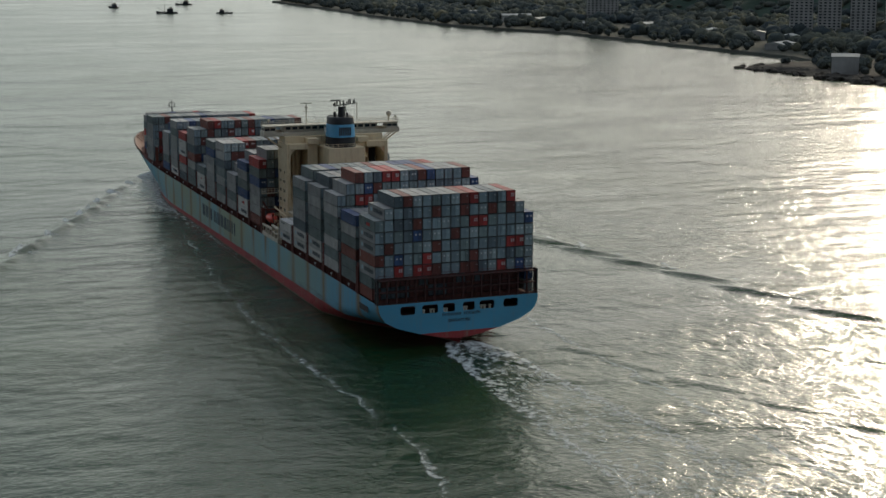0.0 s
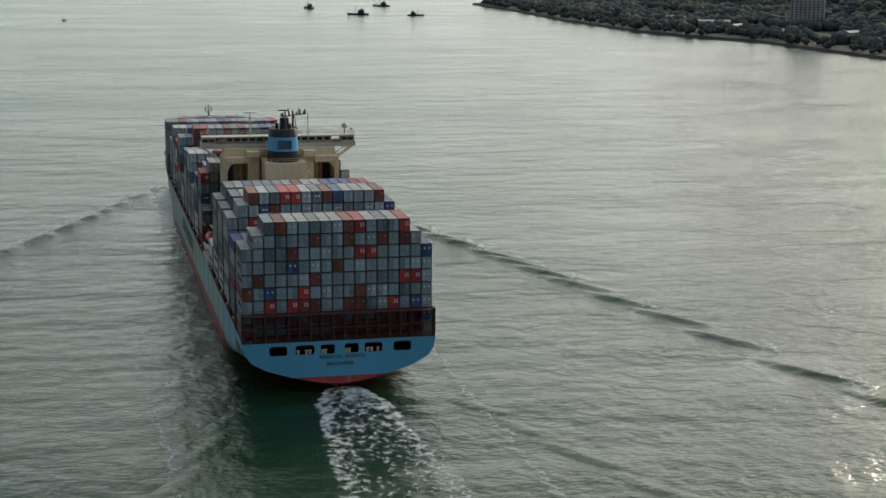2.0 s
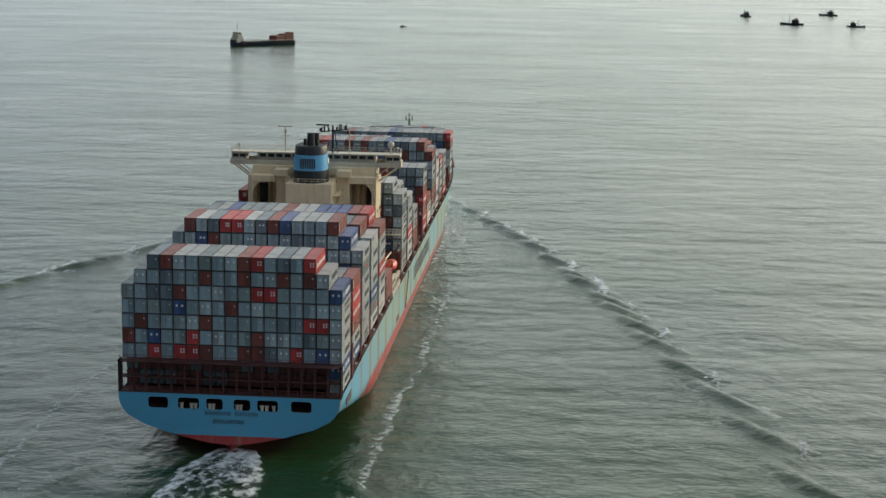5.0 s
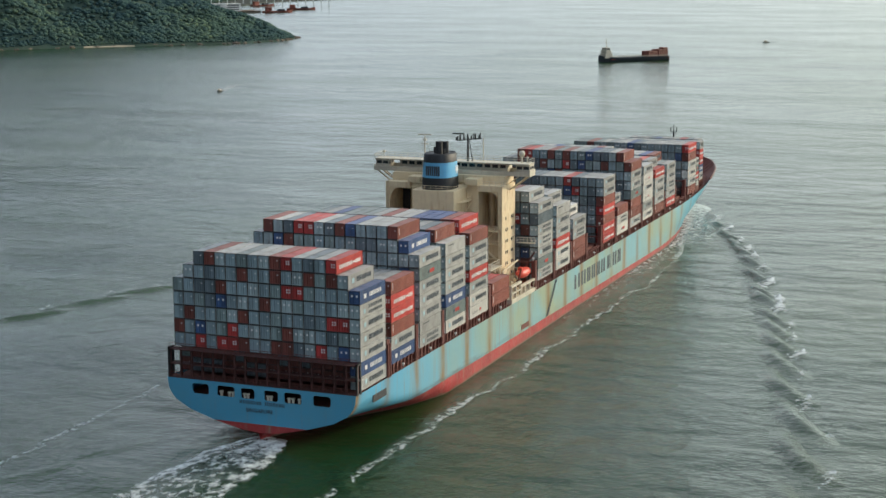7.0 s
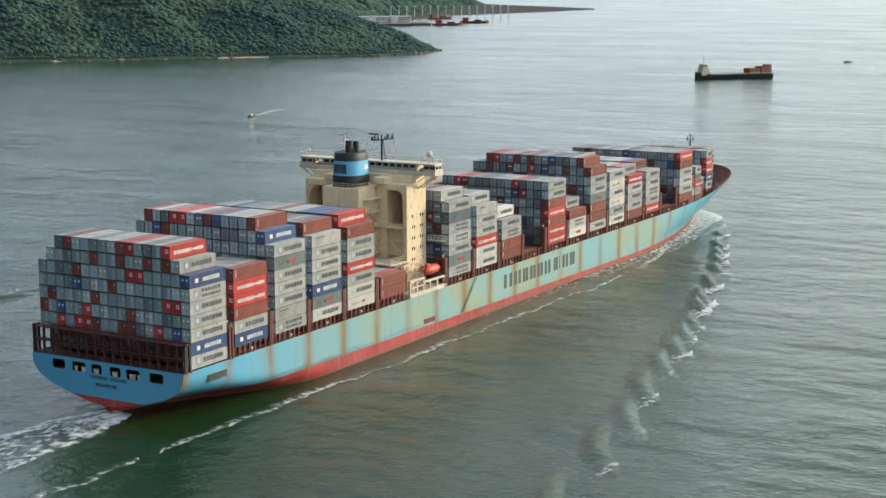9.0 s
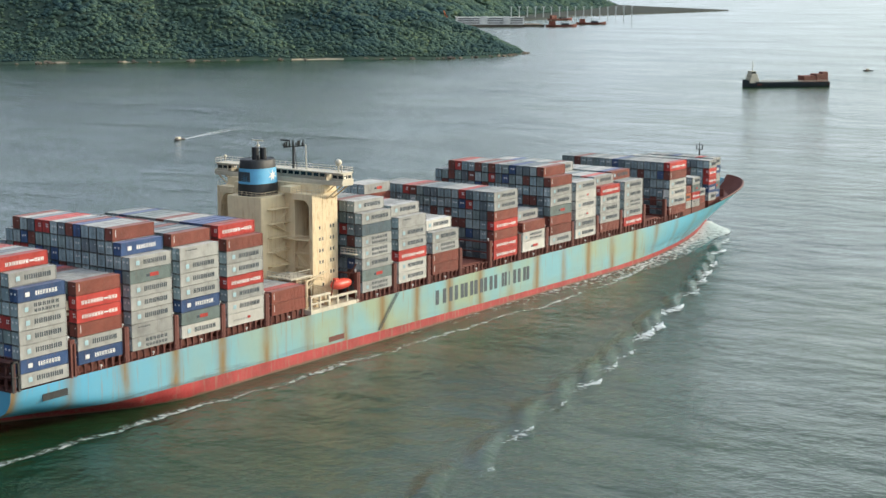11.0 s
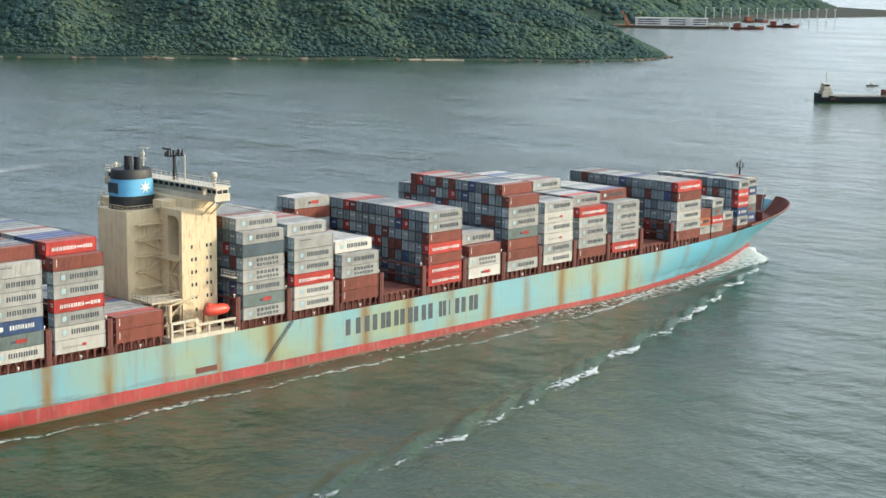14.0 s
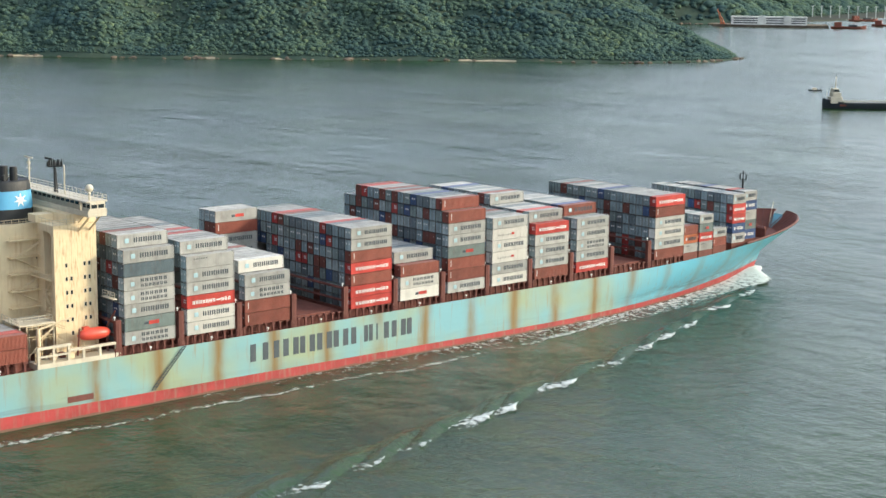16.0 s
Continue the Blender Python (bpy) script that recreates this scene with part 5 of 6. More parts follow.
# the thin broken foam line that runs along each side
for side in (1, -1):
    rows, cover = [], []
    for i in range(240):
        y = 330 - 2.0 * i
        way = ((-150, 27), (20, 28), (100, 30.5), (222, 31.5), (265, 23), (350, 8)) if side > 0 else ((-150, 45), (-50, 39.5), (40, 42.5), (100, 38), (260, 24), (350, 8))
        x = float(np.interp(y, [a for a, _ in way], [b for _, b in way])) + 2.6 * noise.noise((0, y * 0.035, side)) + 2.0 * noise.noise((0, y * 0.12, side)) + 1.0 * noise.noise((0, y * 0.4, side))
        rows.append([(side * (x + d), y, 0.07) for d in (-3.2, -1.2, 0.2, 1.3)])
        k = (0.065 if y < 60 else 0.03 if y < 230 else 0.12) - (0.05 if side < 0 else 0.0) + 0.16 * noise.noise((5, y * 0.04, side))
        cover.append([-0.2, k + 0.02, k + 0.13, -0.25])
    sheet("side_foam", rows, cover, M_FOAM, "thin broken foam line beside the hull")
    # white water along the bow
    rows, cover = [], []
    for i in range(112):
        y = 353 - 2.0 * i
        xh = abs(hull_point(1 + min(0.98, max(0.0, (y - 240) / 110)), 0.3, 1)[0]) if y > 240 else 21.4
        wide = 2.5 + (8.5 + 5.0 * math.exp(-((i - 9) / 5.0) ** 2)) * min(1, i / 6) * (1 if i < 40 else max(0.5, 1 - (i - 40) / 90))
        up = (1.3 + 0.9 * noise.noise((0, y * 0.3, side))) * math.exp(-((i - 5) / 6.0) ** 2)
        rows.append([(side * (xh - 0.6 + wide * s), y - 1.5 * s, 0.08 + up * (1 - s) + up * 0.6 * math.sin(3 * s)) for s in (0, 0.2, 0.4, 0.6, 0.8, 1.0)])
        k = 0.20 * math.exp(-(i / 16.0) ** 2) + 0.16 - 0.0017 * i + 0.05 * noise.noise((3, y * 0.06, side))
        cover.append([k, k + 0.06, k + 0.01, k, k - 0.03, -0.35])
    sheet("bow_foam", rows, cover, M_CAP, "white water rolling off the bow")
    # diverging bow-wave crests, stepped one behind the other; each breaks at its outer end
    for n, y_end in enumerate((318, 294, 270, 254, 241, 223, 200, 175, 166, 143, 129, 112, 92, 69, 42, 17, -18, -50)):
        if side > 0:
            x_end = float(np.interp(y_end, (-50, -18, 42, 69, 116, 143, 175, 223, 294, 333), (124, 116, 105, 97, 87, 80, 71, 58, 32, 17)))
        else:
            x_end = float(np.interp(y_end, (-50, 75, 106, 136, 170, 205, 232, 290, 333), (150, 121, 113, 101, 87, 71, 59, 37, 17)))
        length, height, width = 15 + 0.5 * n, (0.35 if n == 0 else 0.9 + 0.12 * n if n < 5 else 1.4 if n < 9 else 1.1), 3.6 + 0.07 * n
        ca, sa_ = math.cos(radians(27)), math.sin(radians(27))

        def place(u, v):
            """u along the crest, inwards and forwards from its outer end; v across it, outwards ahead."""
            return side * (x_end - sa_ * u + ca * v), y_end + ca * u + sa_ * v

        def swell(s, w):
            return height * max(0.0, 1 - s * s) ** 2 * (math.exp(-(w * 1.9 + 0.25) ** 2) - 0.35 * math.exp(-((w - 0.75) * 2.6) ** 2))
        rows = []
        for i in range(25):
            s = -1 + i / 12
            r = []
            for k in range(13):
                w = -1 + k / 6
                x, y = place((s + 0.62) * length, w * width + 3.0 * s * s)
                r.append((x, y, swell(s, w) - 0.09))
            rows.append(r if side < 0 else r[::-1])
        aboard(tagged(new("bow_wave", grid_mesh("bow_wave", rows, M_WATER)), "smooth diverging bow-wave crest", "wave", "bow waves"))
        if n < 17:
            rows, cover = [], []
            long_ = RNG.uniform(18, 30) * (1 if n < 10 else 0.7)
            drift, thin = RNG.uniform(-0.5, 3.5), RNG.uniform(0.0, 0.14)
            for i in range(31):
                q = i / 30
                r, c = [], []
                for k in range(9):
                    e = -1 + k / 4
                    wide = (2.3 + 2.4 * math.sin(3.0 * q) + 0.6 * noise.noise((q * 5, n, side))) * (0.45 if q < 0.06 else 1)
                    x = x_end + 1.2 - drift * q ** 1.2 + e * wide + 1.2 * noise.noise((q * 4, n + 0.5, side * 2))
                    y = y_end + 3.5 - long_ * q - 1.6 * e * (1 - q)
                    r.append((side * x, y, 0.10 + 0.9 * height * math.exp(-6 * q) * max(0.0, 1 - abs(e + 0.1) * 0.7)))
                    c.append((0.27 if n < 9 else 0.20) * math.exp(-q * 1.2) + 0.15 * math.exp(-((e - 0.2 + 0.3 * q) / 0.26) ** 2) - 0.03 - 0.30 * max(0, abs(e) - 0.55) / 0.45 - 0.25 * q ** 3 - 0.006 * n - thin)
                rows.append(r)
                cover.append(c)
            sheet("whitecap", rows, cover, M_CAP, "small whitecap on a bow-wave crest")

# lace of old foam between the hull and the crests, and pale aerated water under the bow wave
for side in (1, -1):
    rows, cover, tint_rows, tint_cover = [], [], [], []
    for i in range(110):
        y = 335 - 2.0 * i
        out = float(np.interp(y, (110, 143, 175, 223, 294, 335), (88, 80, 71, 58, 32, 17))) - 1
        inn = abs(hull_point(1 + min(0.98, max(0.0, (y - 240) / 110)), 0.3, 1)[0]) + 3 if y > 240 else 24.0
        r, c, q = [], [], []
        for k in range(15):
            f = k / 14
            x = inn + (out - inn) * f
            r.append((side * x, y - 7 * f, 0.055))
            patch = noise.noise((x * 0.09, y * 0.055, 3 + side)) + 0.5 * noise.noise((x * 0.22, y * 0.16, side))
            c.append(-0.14 + 0.20 * patch - 0.25 * max(0, abs(f - 0.5) - 0.38) / 0.12 - 0.0009 * i)
            q.append(0.02 + 0.55 * math.exp(-(i / 30.0) ** 2) + 0.12 * patch - 0.6 * max(0, abs(f - 0.45) - 0.25) / 0.3 - 0.012 * i)
        rows.append(r)
        cover.append(c)
        tint_rows.append([(x, yy, 0.035) for x, yy, _ in r])
        tint_cover.append(q)
    sheet("foam_lace", rows, cover, M_CAP, "thin lace of old foam beside the hull")
    sheet("aerated_water", tint_rows, tint_cover, M_TEAL, "pale teal aerated water beside the bow")

# lower swells that spread from the quarters
for side in (1, -1):
    for n in range(9):
        y_end, x_end = -22 - 21.0 * n, 29 + 0.34 * 21.0 * n
        rows = []
        for i in range(21):
            s = -1 + i / 10
            r = []
            for k in range(9):
                w = -1 + k / 4
                u, v = (s + 0.5) * (14 + 1.6 * n), w * (4.0 + 0.2 * n) + 2.5 * s * s
                h = 0.42 * max(0.0, 1 - s * s) ** 1.5 * math.exp(-(w * 2) ** 2) - 0.08
                r.append((side * (x_end - 0.5 * u + 0.87 * v), y_end + 0.87 * u + 0.5 * v, h))
            rows.append(r if side < 0 else r[::-1])
        aboard(tagged(new("stern_wave", grid_mesh("stern_wave", rows, M_WATER)), "low swell spreading from the stern", "wave", "stern waves"))

# ---- land ----
def hill(name, shore, depth, top, label, trees, seed, inland, size=(1.6, 4.6), leaf=M_LEAF):
    """A wooded slope rising behind a shoreline: soil sheet, rocks at the water, and tree crowns as one mass."""
    rng = random.Random(seed)
    pts = [Vector((x, y, 0)) for x, y in shore]
    total = [0.0]
    for a, b in zip(pts, pts[1:]):
        total.append(total[-1] + (b - a).length)

    def at(s):
        d = s * total[-1]
        for k in range(len(pts) - 1):
            if d <= total[k + 1]:
                return pts[k].lerp(pts[k + 1], (d - total[k]) / (total[k + 1] - total[k]))
        return pts[-1]

    n, m = 240, 40
    inland = Vector((*inland, 0)).normalized()

    def ground(s, w):
        p = at(s) + inland * (w * depth)
        rag = 9 * noise.noise((p.x * 0.02, p.y * 0.02, 3)) * (1 - w)
        p = p + inland * rag
        taper = min(1, (1 - s) / 0.14) ** 0.7
        rise = top * (1 - (1 - min(1, w * 1.25)) ** 1.8) * taper
        z = rise * (0.8 + 0.45 * noise.noise((p.x * 0.004, p.y * 0.004, 1)))
        # gullies and spurs run down the slope
        foot = at(s)
        z += min(1.0, w * 9) * taper * (22 * noise.noise((foot.x * 0.013, foot.y * 0.013, 7 + w)) + 8 * noise.noise((p.x * 0.02, p.y * 0.02, 2)) + 4 * noise.noise((p.x * 0.05, p.y * 0.05, 5)))
        return Vector((p.x, p.y, max(-0.5, z + 0.2) if w > 0 else -0.6))
    rows = [[tuple(ground(i / n, (k / m) ** 1.5)) for k in range(m + 1)] for i in range(n + 1)]
    tagged(new(name, grid_mesh(name, rows, M_EARTH)), label, "hill", kind="structure")
    # crowns
    ico = bmesh.new()
    bmesh.ops.create_icosphere(ico, subdivisions=1, radius=1)
    ico.verts.ensure_lookup_table()
    base = np.array([v.co for v in ico.verts])
    tri = np.array([[v.index for v in f.verts] for f in ico.faces])
    ico.free()
    vs, fs, off = [], [], 0
    rs = np.random.RandomState(seed)
    for _ in range(trees):
        s, w = rng.random(), rng.random() ** 1.6 * 0.98 + 0.012
        g = ground(s, w)
        if g.z < 1.5:
            continue
        r = rng.uniform(*size) * (0.6 if w < 0.03 else 1) * (1 + 0.55 * noise.noise((g.x * 0.011, g.y * 0.011, 8)))
        lump = 1 + 0.5 * (rs.rand(len(base), 1) - 0.5)
        v = base * lump * np.array((r, r, r * rng.uniform(0.5, 0.85))) + np.array((g.x, g.y, g.z + r * 0.15))
        vs.append(v)
        fs.append(tri + off)
        off += len(base)
    v, f = np.concatenate(vs), np.concatenate(fs)
    me = bpy.data.meshes.new("woodland")
    me.from_pydata(v.tolist(), [], f.tolist())
    me.materials.append(leaf)
    me.polygons.foreach_set("use_smooth", [True] * len(f))
    tagged(new("woodland", me), "dense dark green woodland covering the slope", "woods", kind="stuff")
    # rocks along the water
    bm = bmesh.new()
    for k in range(260):
        s = rng.random()
        p = at(s) + inland * (rng.uniform(-1, 6) + 9 * noise.noise((at(s).x * 0.02, at(s).y * 0.02, 3)))
        r = rng.uniform(1.2, 3.6)
        made = bmesh.ops.create_icosphere(bm, subdivisions=1, radius=r, matrix=Matrix.Translation((p.x, p.y, 0.3)) @ Matrix.Diagonal((rng.uniform(0.8, 1.8), rng.uniform(0.8, 1.8), rng.uniform(0.4, 0.9), 1)))
        for q in made["verts"]:
            q.co += Vector((rng.uniform(-1, 1), rng.uniform(-1, 1), rng.uniform(-0.5, 0.5))) * r * 0.25
    tagged(part("shore_rocks", bm, M_ROCK), "pale tumbled rocks at the water's edge", "rocks", kind="stuff")
    return at, inland


ISLAND = tuple((x + 11, y - 7) for x, y in ((-2300, 350), (-1700, 760), (-1262, 1150), (-1176, 1235), (-1062, 1370), (-960, 1500), (-880, 1585), (-815, 1660), (-800, 1740), (-830, 1830)))
at, inland = hill("island_hill", ISLAND, 620, 175, "steep wooded island hill by the strait", 52000, 5, (-0.84, 0.54))
for s, wide in ((0.62, 16), (0.70, 22), (0.745, 14), (0.84, 30), (0.56, 18)):
    p = at(s)
    tangent = (at(s + 0.01) - at(s - 0.01)).normalized()
    rows = [[tuple(p + tangent * u * wide - inland * (1.5 - 9 * w * (1 - u * u)) + Vector((0, 0, 0.15 + 1.6 * w))) for w in (0, 0.5, 1)] for u in [-1 + k / 6 for k in range(13)]]
    tagged(new("beach", grid_mesh("beach", rows, M_SAND)), "small pale sand beach below the woods", "beach", kind="structure")

COAST = ((560, 330), (605, 600), (690, 900), (690, 1160), (694, 1390), (640, 1600), (645, 1950), (680, 2370), (700, 2750), (900, 3100))
rows = [[(x - 0, y, -0.5), (x + 4, y, 3.0), (x + 260, y + 60, 6), (x + 520, y + 120, 18)] for x, y in COAST]
tagged(new("shore_ground", grid_mesh("shore_ground", rows, M_QUAY, False)), "flat built-up shore ground", "shore", kind="structure")
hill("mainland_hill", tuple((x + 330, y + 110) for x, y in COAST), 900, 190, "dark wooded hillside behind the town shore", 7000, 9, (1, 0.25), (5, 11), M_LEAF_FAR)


def trees_at(rng, spots):
    for x, y, z, r in spots:
        bm = bmesh.new()
        for _ in range(5):
            m = Matrix.Translation((rng.uniform(-r, r) * 0.6, rng.uniform(-r, r) * 0.6, r * rng.uniform(0.7, 1.3)))
            made = bmesh.ops.create_icosphere(bm, subdivisions=2, radius=r * rng.uniform(0.5, 0.8), matrix=m)
            for v in made["verts"]:
                v.co += Vector((rng.uniform(-1, 1), rng.uniform(-1, 1), rng.uniform(-1, 1))) * 0.16 * r
        tree = tagged(new("tree"), "dark round-crowned tree on the shore", "tree", "shore trees")
        tree.location = (x, y, z)
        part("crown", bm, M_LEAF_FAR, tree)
        part("trunk", rods(((0, 0, 0), (0, 0, r * 0.8), r * 0.1, 6)), M_ROCK, tree)


rng = random.Random(21)


def coast_x(y):
    return float(np.interp(y, [c[1] for c in COAST], [c[0] for c in COAST]))


trees_at(rng, [(coast_x(y) + 8 + 60 * rng.random() ** 1.5, y + rng.uniform(-9, 9), 3.0, rng.uniform(3, 6)) for y in [620 + 11 * k for k in range(190)]])


def lowland_wood(count, seed):
    """Tree cover on the flat ground between the shore road and the hill."""
    bm = bmesh.new()
    bmesh.ops.create_icosphere(bm, subdivisions=2, radius=1)
    base = np.array([v.co for v in bm.verts])
    tri = np.array([[v.index for v in f.verts] for f in bm.faces])
    bm.free()
    rs, vs, fs = np.random.RandomState(seed), [], []
    while len(vs) < count:
        y = rs.uniform(560, 2900)
        inland = 45 + 300 * rs.rand()
        if noise.noise((inland * 0.012, y * 0.012, 6)) < -0.12:
            continue
        r = rs.uniform(4, 9)
        v = base * (1 + 0.5 * (rs.rand(len(base), 1) - 0.5)) * (r, r, r * rs.uniform(0.7, 1.1))
        vs.append(v + (coast_x(y) + inland, y + inland * 0.23, 4 + inland * 0.02 + r * 0.4))
        fs.append(tri + len(base) * (len(vs) - 1))
    v, f = np.concatenate(vs), np.concatenate(fs)
    me = bpy.data.meshes.new("lowland_wood")
    me.from_pydata(v.tolist(), [], f.tolist())
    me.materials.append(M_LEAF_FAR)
    me.polygons.foreach_set("use_smooth", [True] * len(f))
    tagged(new("lowland_wood", me), "dull green trees behind the town shore", "woods", kind="stuff")


lowland_wood(2600, 31)


def tower(x, y, wide, deep, high, turn):
    """An apartment block: storeys with window bands and a roof box."""
    b = tagged(new("apartment_block"), "tall pale apartment block on the far shore", "building", "apartment blocks")
    b.matrix_basis = pose(x, y, 3, 0, 0, turn)
    part("wall", boxes((-wide / 2, wide / 2, -deep / 2, deep / 2, 0, high)), M_TOWER, b)
    part("roof", boxes((-wide * 0.2, wide * 0.2, -deep * 0.25, deep * 0.25, high, high + 5)), M_TOWER, b)
    cols = max(3, int(wide / 5))
    for k in range(cols):
        bm = bmesh.new()
        xx = -wide / 2 + wide * (k + 0.5) / cols
        for s in range(int(high / 3.2)):
            box(bm, xx - 1.3, xx + 1.3, -deep / 2 - 0.08, -deep / 2, s * 3.2 + 1, s * 3.2 + 2.5)
        tagged(part("window_column", bm, M_GLASS, b), kind="stuff")
    cols = max(3, int(deep / 5))
    for k in range(cols):
        bm = bmesh.new()
        yy = -deep / 2 + deep * (k + 0.5) / cols
        for s in range(int(high / 3.2)):
            box(bm, -wide / 2 - 0.08, -wide / 2, yy - 1.3, yy + 1.3, s * 3.2 + 1, s * 3.2 + 2.5)
        tagged(part("window_column", bm, M_GLASS, b), kind="stuff")


for row in ((847, 1592, 42, 30, 80, -27), (1062, 1752, 36, 26, 90, -30), (1094, 1732, 30, 26, 90, -30), (1126, 1712, 30, 26, 90, -30),
            (872, 1158, 25, 26, 95, -33), (897, 1140, 25, 26, 95, -35), (925, 1118, 27, 26, 95, -35), (953, 1094, 27, 26, 95, -36), (981, 1070, 27, 26, 95, -37)):
    tower(*row)


def shed(x, y, wide, deep, high, turn, mat_, label):
    h = tagged(new("harbour_shed"), label, "shed", "harbour sheds")
    h.matrix_basis = pose(x, y, 2.5, 0, 0, turn)
    bm = bmesh.new()
    box(bm, -wide / 2, wide / 2, -deep / 2, deep / 2, 0, high)
    part("wall", bm, mat_, h)
    bm = bmesh.new()
    v = [bm.verts.new(c) for c in ((-wide / 2 - 0.5, -deep / 2 - 0.5, high), (wide / 2 + 0.5, -deep / 2 - 0.5, high), (wide / 2 + 0.5, 0, high + 2.2), (-wide / 2 - 0.5, 0, high + 2.2), (-wide / 2 - 0.5, deep / 2 + 0.5, high), (wide / 2 + 0.5, deep / 2 + 0.5, high))]
    for q in ((0, 1, 2, 3), (3, 2, 5, 4), (0, 3, 4), (1, 5, 2)):
        bm.faces.new([v[i] for i in q])
    part("roof", bm, M_TOWER, h)


for k in range(12):
    y = 1000 + 75 * k
    x = np.interp(y, [c[1] for c in COAST], [c[0] for c in COAST])
    shed(x + rng.uniform(50, 150), y, rng.uniform(20, 45), rng.uniform(12, 22), rng.uniform(5, 10), rng.uniform(-20, 80), M_TOWER, "low pale shed on the town shore")
# rocky point with a small white house
rows = [[(x, y, z) for x, y, z in ((590 - w, 820 - 26 * k, -0.6), (594, 818 - 26 * k, 2.2 + 1.5 * math.sin(k)), (640, 825 - 26 * k, 4), (720, 830 - 26 * k, 4))] for k in range(11) for w in (8 * math.sin(k * 1.7),)]
tagged(new("rocky_point", grid_mesh("rocky_point", rows, M_DARKROCK)), "low rocky point with dark boulders", "rocks", kind="structure")
bm = bmesh.new()
for k in range(150):
    r = rng.uniform(1.5, 5.0)
    made = bmesh.ops.create_icosphere(bm, subdivisions=1, radius=r, matrix=Matrix.Translation((rng.uniform(582, 606), rng.uniform(556, 824), rng.uniform(0.2, 2.0))) @ Matrix.Diagonal((rng.uniform(0.8, 1.6), rng.uniform(0.8, 1.6), rng.uniform(0.5, 0.9), 1)))
    for q in made["verts"]:
        q.co += Vector((rng.uniform(-1, 1), rng.uniform(-1, 1), rng.uniform(-0.5, 0.5))) * r * 0.25
tagged(part("boulders", bm, M_DARKROCK), "dark tumbled boulders round the rocky point", "rocks", kind="stuff")
shed(612, 706, 21, 15, 14, -35, M_TOWER, "small white house on the rocky point")
trees_at(rng, [(612 + rng.uniform(0, 50), 590 + 9 * k, 2.5, rng.uniform(3.5, 6)) for k in range(26)])

# far harbour behind the island
rows = [[(x, y, -0.5), (x - 4, y + 4, 3), (x - 900, y + 500, 12)] for x, y in ((-1500, 2700), (-1600, 2900), (-1660, 3200), (-1760, 3500), (-1740, 3900), (-1745, 4330), (-2100, 4600))]
tagged(new("harbour_ground", grid_mesh("harbour_ground", rows, M_QUAY, False)), "flat harbour ground in the distance", "shore", kind="structure")
hill("far_hill", ((-1790, 2540), (-1640, 2690), (-1590, 2800), (-1650, 2960), (-1760, 3210), (-1900, 3600), (-2050, 4100), (-2300, 4700)), 900, 240, "dim hills behind the harbour", 9000, 4, (-1, 0.3), (6, 12))
QUAY = pose(-1471, 2700, 0, 0, 0, 38)  # x along the quay's front, y inland
bm = boxes((-95, 105, -14, 90, -1, 3.6), (-95, 105, -15, -14, 2.6, 4.2))
quay = tagged(part("harbour_quay", bm, M_ROCK), "low stone quay before the harbour building", "quay", kind="structure")
quay.matrix_basis = QUAY
hall = tagged(new("harbour_building"), "long white harbour building with two stair towers", "building")
hall.matrix_basis = QUAY
part("wall", boxes((-64, 68, 4, 32, 3.6, 17)), M_WHITE, hall)
part("roof", boxes((-65, 69, 3, 33, 17, 18)), M_WHITE, hall)
for x in (-10, 34):
    part("stair_tower", boxes((x - 5, x + 5, 1.5, 6, 3.6, 19.5)), M_WHITE, hall, "white stair tower")
for x0, x1 in ((-60, -18), (-3, 27), (41, 65)):
    for z in (6.0, 10.2, 14.0):
        part("window_band", boxes((x0, x1, 3.85, 4.0, z, z + 1.6)), M_GLASS, hall, "dark window band")
crane = tagged(new("harbour_crane"), "orange harbour crane leaning over the quay", "crane")
crane.matrix_basis = QUAY @ Matrix.Translation((-80, -8, 3.6))
part("jib", rods(((0, 0, 0), (-9, 0, 27), 0.7, 5), ((6, 0, 0), (-8.4, 0, 27), 0.7, 5), ((3, 0, 0), (-4, 0, 13), 0.5, 5)), PAINT["orange"], crane)
part("cab", boxes((-3, 5, -3, 3, 0, 4.5), bevel=0.1), PAINT["orange"], crane)
for k in range(16):
    bm = boxes((-0.9, 0.9, -2, 2, 0, 25), (-3.2, 3.2, -2, 2, 24, 25.5))
    ob = tagged(part("viaduct_pier", bm, M_WHITE), "pale concrete viaduct pier in the distance", "bridge pier", "viaduct piers")
    ob.matrix_basis = pose(-1770 + 15 * k, 3235 + 11 * k, 2, 0, 0, 35)


def boat(name, label, length, beam, hull_mat, cabin, cargo=None):
    """A small vessel: shaped hull with sheer, deckhouse, mast; bow towards +y."""
    root = tagged(new(name), label, "boat")
    rows = []
    for i in range(15):
        s = i / 14
        w = beam / 2 * (1 - max(0, (s - 0.7) / 0.3) ** 2.2) * (0.85 + 0.15 * min(1, s * 6))
        top = beam * 0.22 + beam * 0.16 * max(0, (s - 0.7) / 0.3) ** 2
        rows.append([(sx * w * k, -length / 2 + length * s, z) for sx, k, z in ((-1, 1, top), (-1, 0.9, 0), (-1, 0.6, -1), (1, 0.6, -1), (1, 0.9, 0), (1, 1, top))])
    me = grid_mesh("hull", [r[::-1] for r in rows], hull_mat)
    h = new("hull", me)
    h.parent = root
    part("deck", boxes((-beam * 0.42, beam * 0.42, -length * 0.49, length * 0.36, beam * 0.10, beam * 0.17)), M_DECK, root)
    for (x0, x1, y0, y1, z0, z1), m in cabin:
        part("deckhouse", boxes((x0, x1, y0, y1, z0, z1), bevel=0.1), m, root)
    return root


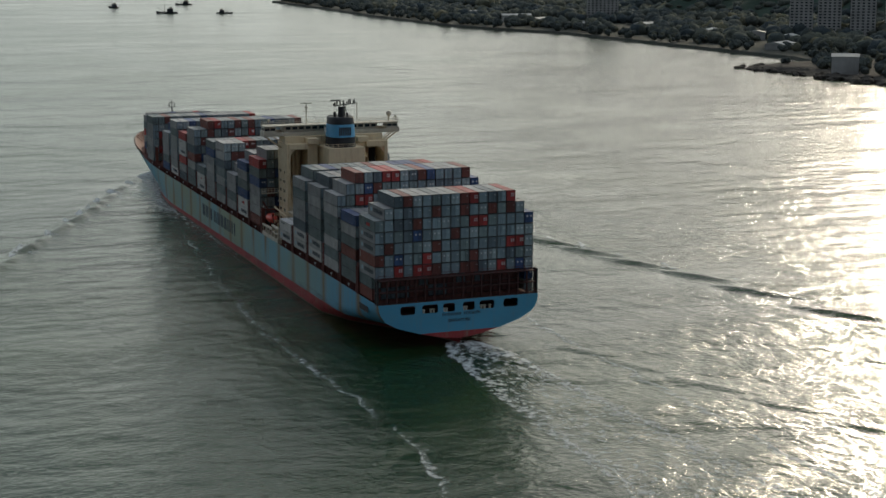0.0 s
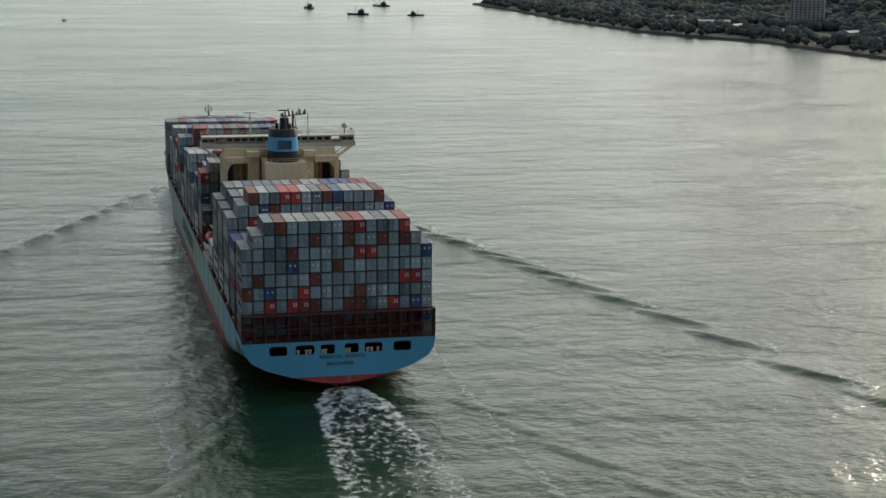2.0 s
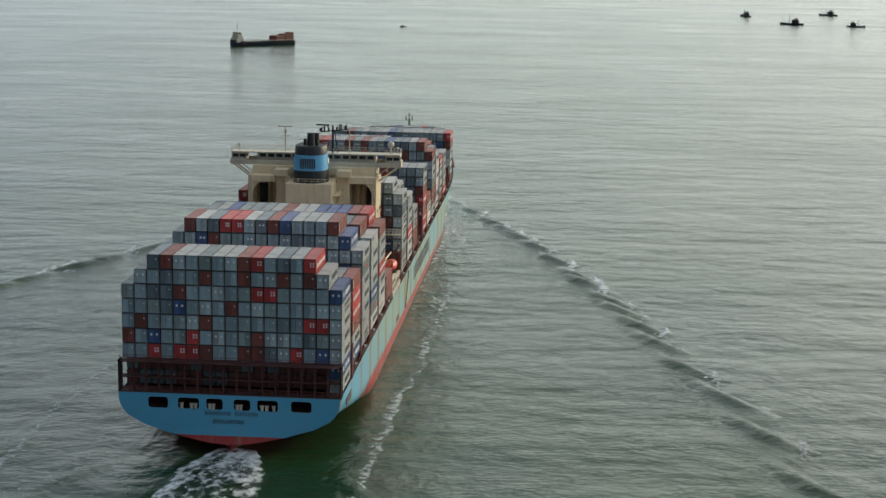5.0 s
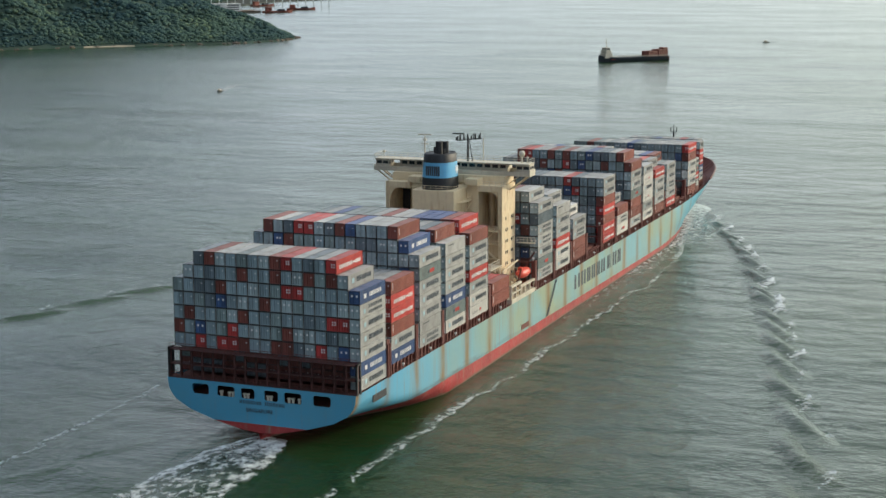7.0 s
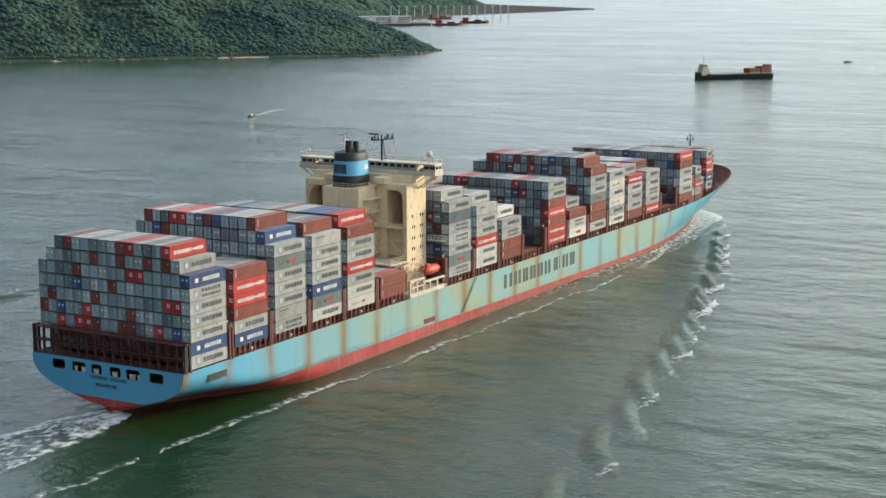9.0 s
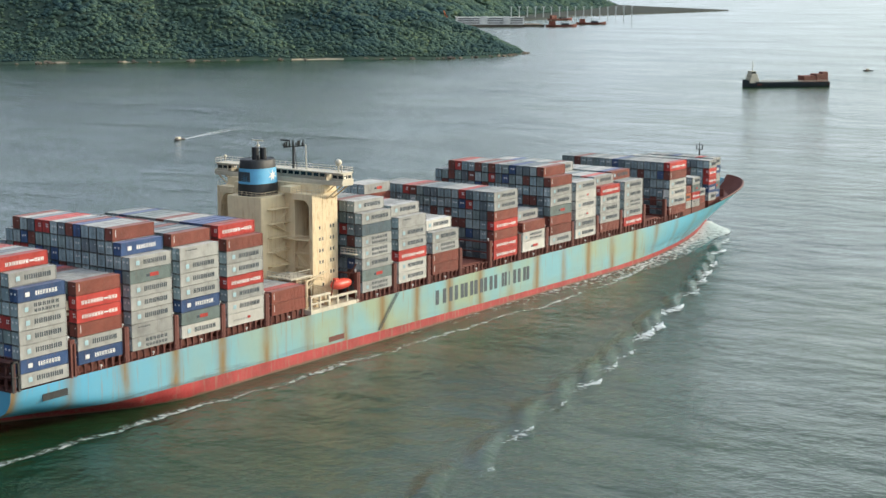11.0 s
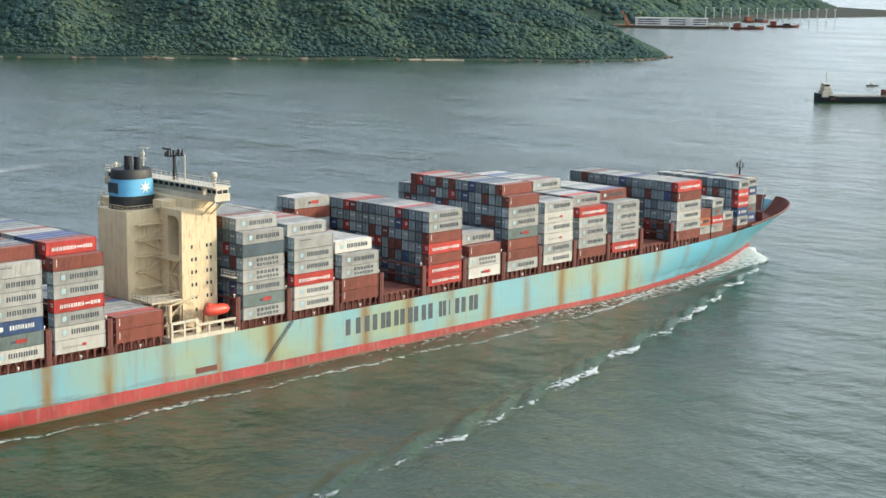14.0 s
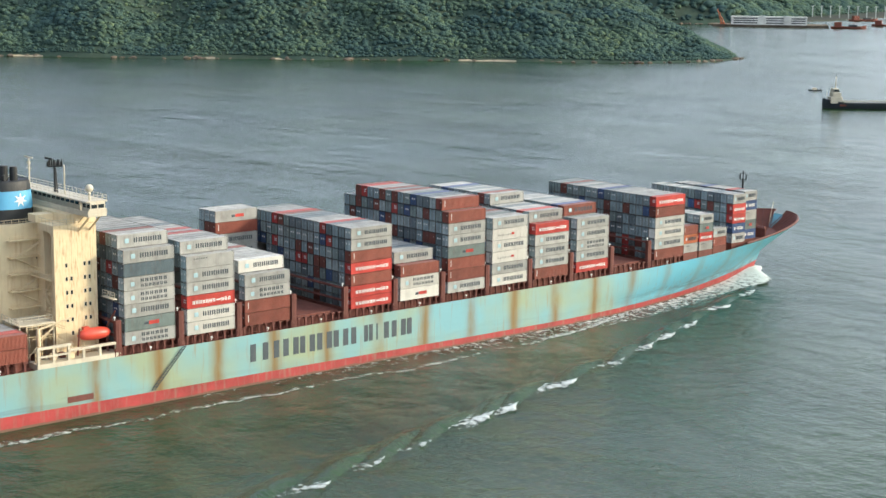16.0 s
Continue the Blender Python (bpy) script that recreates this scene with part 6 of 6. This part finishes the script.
feeder = boat("coastal_freighter", "dark-hulled coastal freighter with a white house", 80, 15, M_DARKHULL,
              [((-5, 5, 27, 35, 3, 6.5), M_PALE), ((-4.6, 4.6, 28, 34, 6.5, 9), M_PALE), ((-4.2, 4.2, 29.5, 33.5, 9, 11.2), M_PALE)])
part("mast", rods(((0, 31, 11), (0, 31, 18), 0.3, 6), ((-1.6, 31, 15), (1.6, 31, 15), 0.15, 5)), M_PALE, feeder)
part("bow_mast", rods(((0, 37, 4), (0, 37, 9), 0.2, 6)), M_PALE, feeder)
part("bridge_glass", boxes((-4.3, 4.3, 29.4, 29.5, 9.6, 10.6), (-4.3, -4.2, 29.6, 33.4, 9.6, 10.6), (4.2, 4.3, 29.6, 33.4, 9.6, 10.6)), M_GLASS, feeder, "dark bridge windows")
for row in ((-6, 6, -38, -27, 3, 8.6), (-6, 6, -26, -15, 3, 7.4), (-5.5, 2, -38, -33, 8.6, 10)):
    part("cargo_block", boxes(row, bevel=0.1), PAINT["brown"], feeder, "red-brown block of cargo")
part("hatch", boxes((-5.5, 5.5, -13, 24, 2.4, 3.4)), M_DARKHULL, feeder)
part("deck_rail", (lambda b: (rail(b, [(sx * 6.6, -38, 3.2) for sx in (-1, 1)], 1.1, 2.0, 0.1), rail(b, [(-6.6, -38, 3.2), (-6.6, 26, 3.2)], 1.1, 3.0, 0.1), rail(b, [(6.6, -38, 3.2), (6.6, 26, 3.2)], 1.1, 3.0, 0.1), b)[3])(bmesh.new()), M_PALE, feeder)
feeder.scale.z = 1.25
speed_boat = boat("speed_boat", "small dark launch running ahead of its white wake", 11, 3.2, M_DARKHULL, [((-1, 1, -1, 2.5, 0.5, 1.9), M_PALE)])
rows = [[((-0.8 - 0.16 * k) * 1.0, -5 - 3 * k, 0.06), (0, -5 - 3 * k, 0.12), (0.8 + 0.16 * k, -5 - 3 * k, 0.06)] for k in range(34)]
me = grid_mesh("boat_wake", rows, M_FOAM)
at_ = me.attributes.new("cover", "FLOAT", "POINT")
at_.data.foreach_set("value", [c for k in range(34) for c in (0.32 - 0.008 * k, 0.24 - 0.008 * k, 0.32 - 0.008 * k)])
launch_wake = new("wake", me)
launch_wake.parent = speed_boat
buoy_boat = boat("small_launch", "small dark launch with a white cabin and wake", 11, 3.4, M_DARKHULL, [((-1, 1, -1, 2, 0.5, 2.4), M_PALE)])
launch_wake = new("wake", me)
launch_wake.parent = buoy_boat
for (x, y), turn, size in (((352, 2540), 20, 30), ((388, 2243), 75, 34), ((505, 2660), 60, 32), ((474, 2205), -110, 26)):
    b = boat("anchored_barge", "dark work barge lying at anchor", size, size * 0.32, M_DARKHULL,
             [((-size * 0.1, size * 0.1, -size * 0.3, 0.0, 1.5, size * 0.22), M_DARKHULL), ((-size * 0.07, size * 0.07, -size * 0.26, -size * 0.1, size * 0.22, size * 0.3), M_PALE)])
    b.matrix_basis = pose(x, y, 0, 0, 0, turn)
    part("derrick", rods(((0, size * 0.1, 1.5), (0, size * 0.1, size * 0.42), 0.4, 6), ((0, size * 0.1, 2.5), (0, size * 0.45, size * 0.3), 0.25, 6)), M_DARKHULL, b)
for (x, y), turn in (((-1352, 2772), -52), ((-1390, 2950), -60), ((-1610, 3190), -30)):
    b = boat("harbour_barge", "red-brown barge moored by the harbour", 60, 16, PAINT["brown"], [((-5, 5, -24, -12, 3, 11), PAINT["brown"]), ((-4, 4, 0, 14, 3, 7), M_DARKHULL)])
    b.matrix_basis = pose(x, y, 0, 0, 0, turn)


for ob in scene.objects:
    if ob.parent is None and ob.type in ("MESH", "EMPTY"):
        ob.location *= SCALE
        ob.scale *= SCALE


def motions():
    ahead = Vector((0, SPEED * SCALE, 0))
    for ob in ABOARD:
        m = Matrix.Translation(ob.location)
        walk(ob, [(0, m), (16.0, Matrix.Translation(ahead * 16.0) @ m)])
    # bow point of the freighter drifts across; its middle lies 46 m behind
    turn = 140.2
    walk(feeder, [(t, pose(SCALE * (-208 - 8.1 * t), SCALE * (1513 - 8.9 * t), 0, 0, 0, turn)) for t in (0, 8, 16)])
    walk(speed_boat, [(t, pose(SCALE * (-584 + 17.4 * t), SCALE * (1364 - 53.5 * t), 0, 0, 0, 198)) for t in (0, 8, 16)])
    walk(buoy_boat, [(t, pose(SCALE * (-7.5 - 28.9 * t), SCALE * (2141 - 41.5 * t), 0, 0, 0, 145)) for t in (0, 8, 16)])


motions()
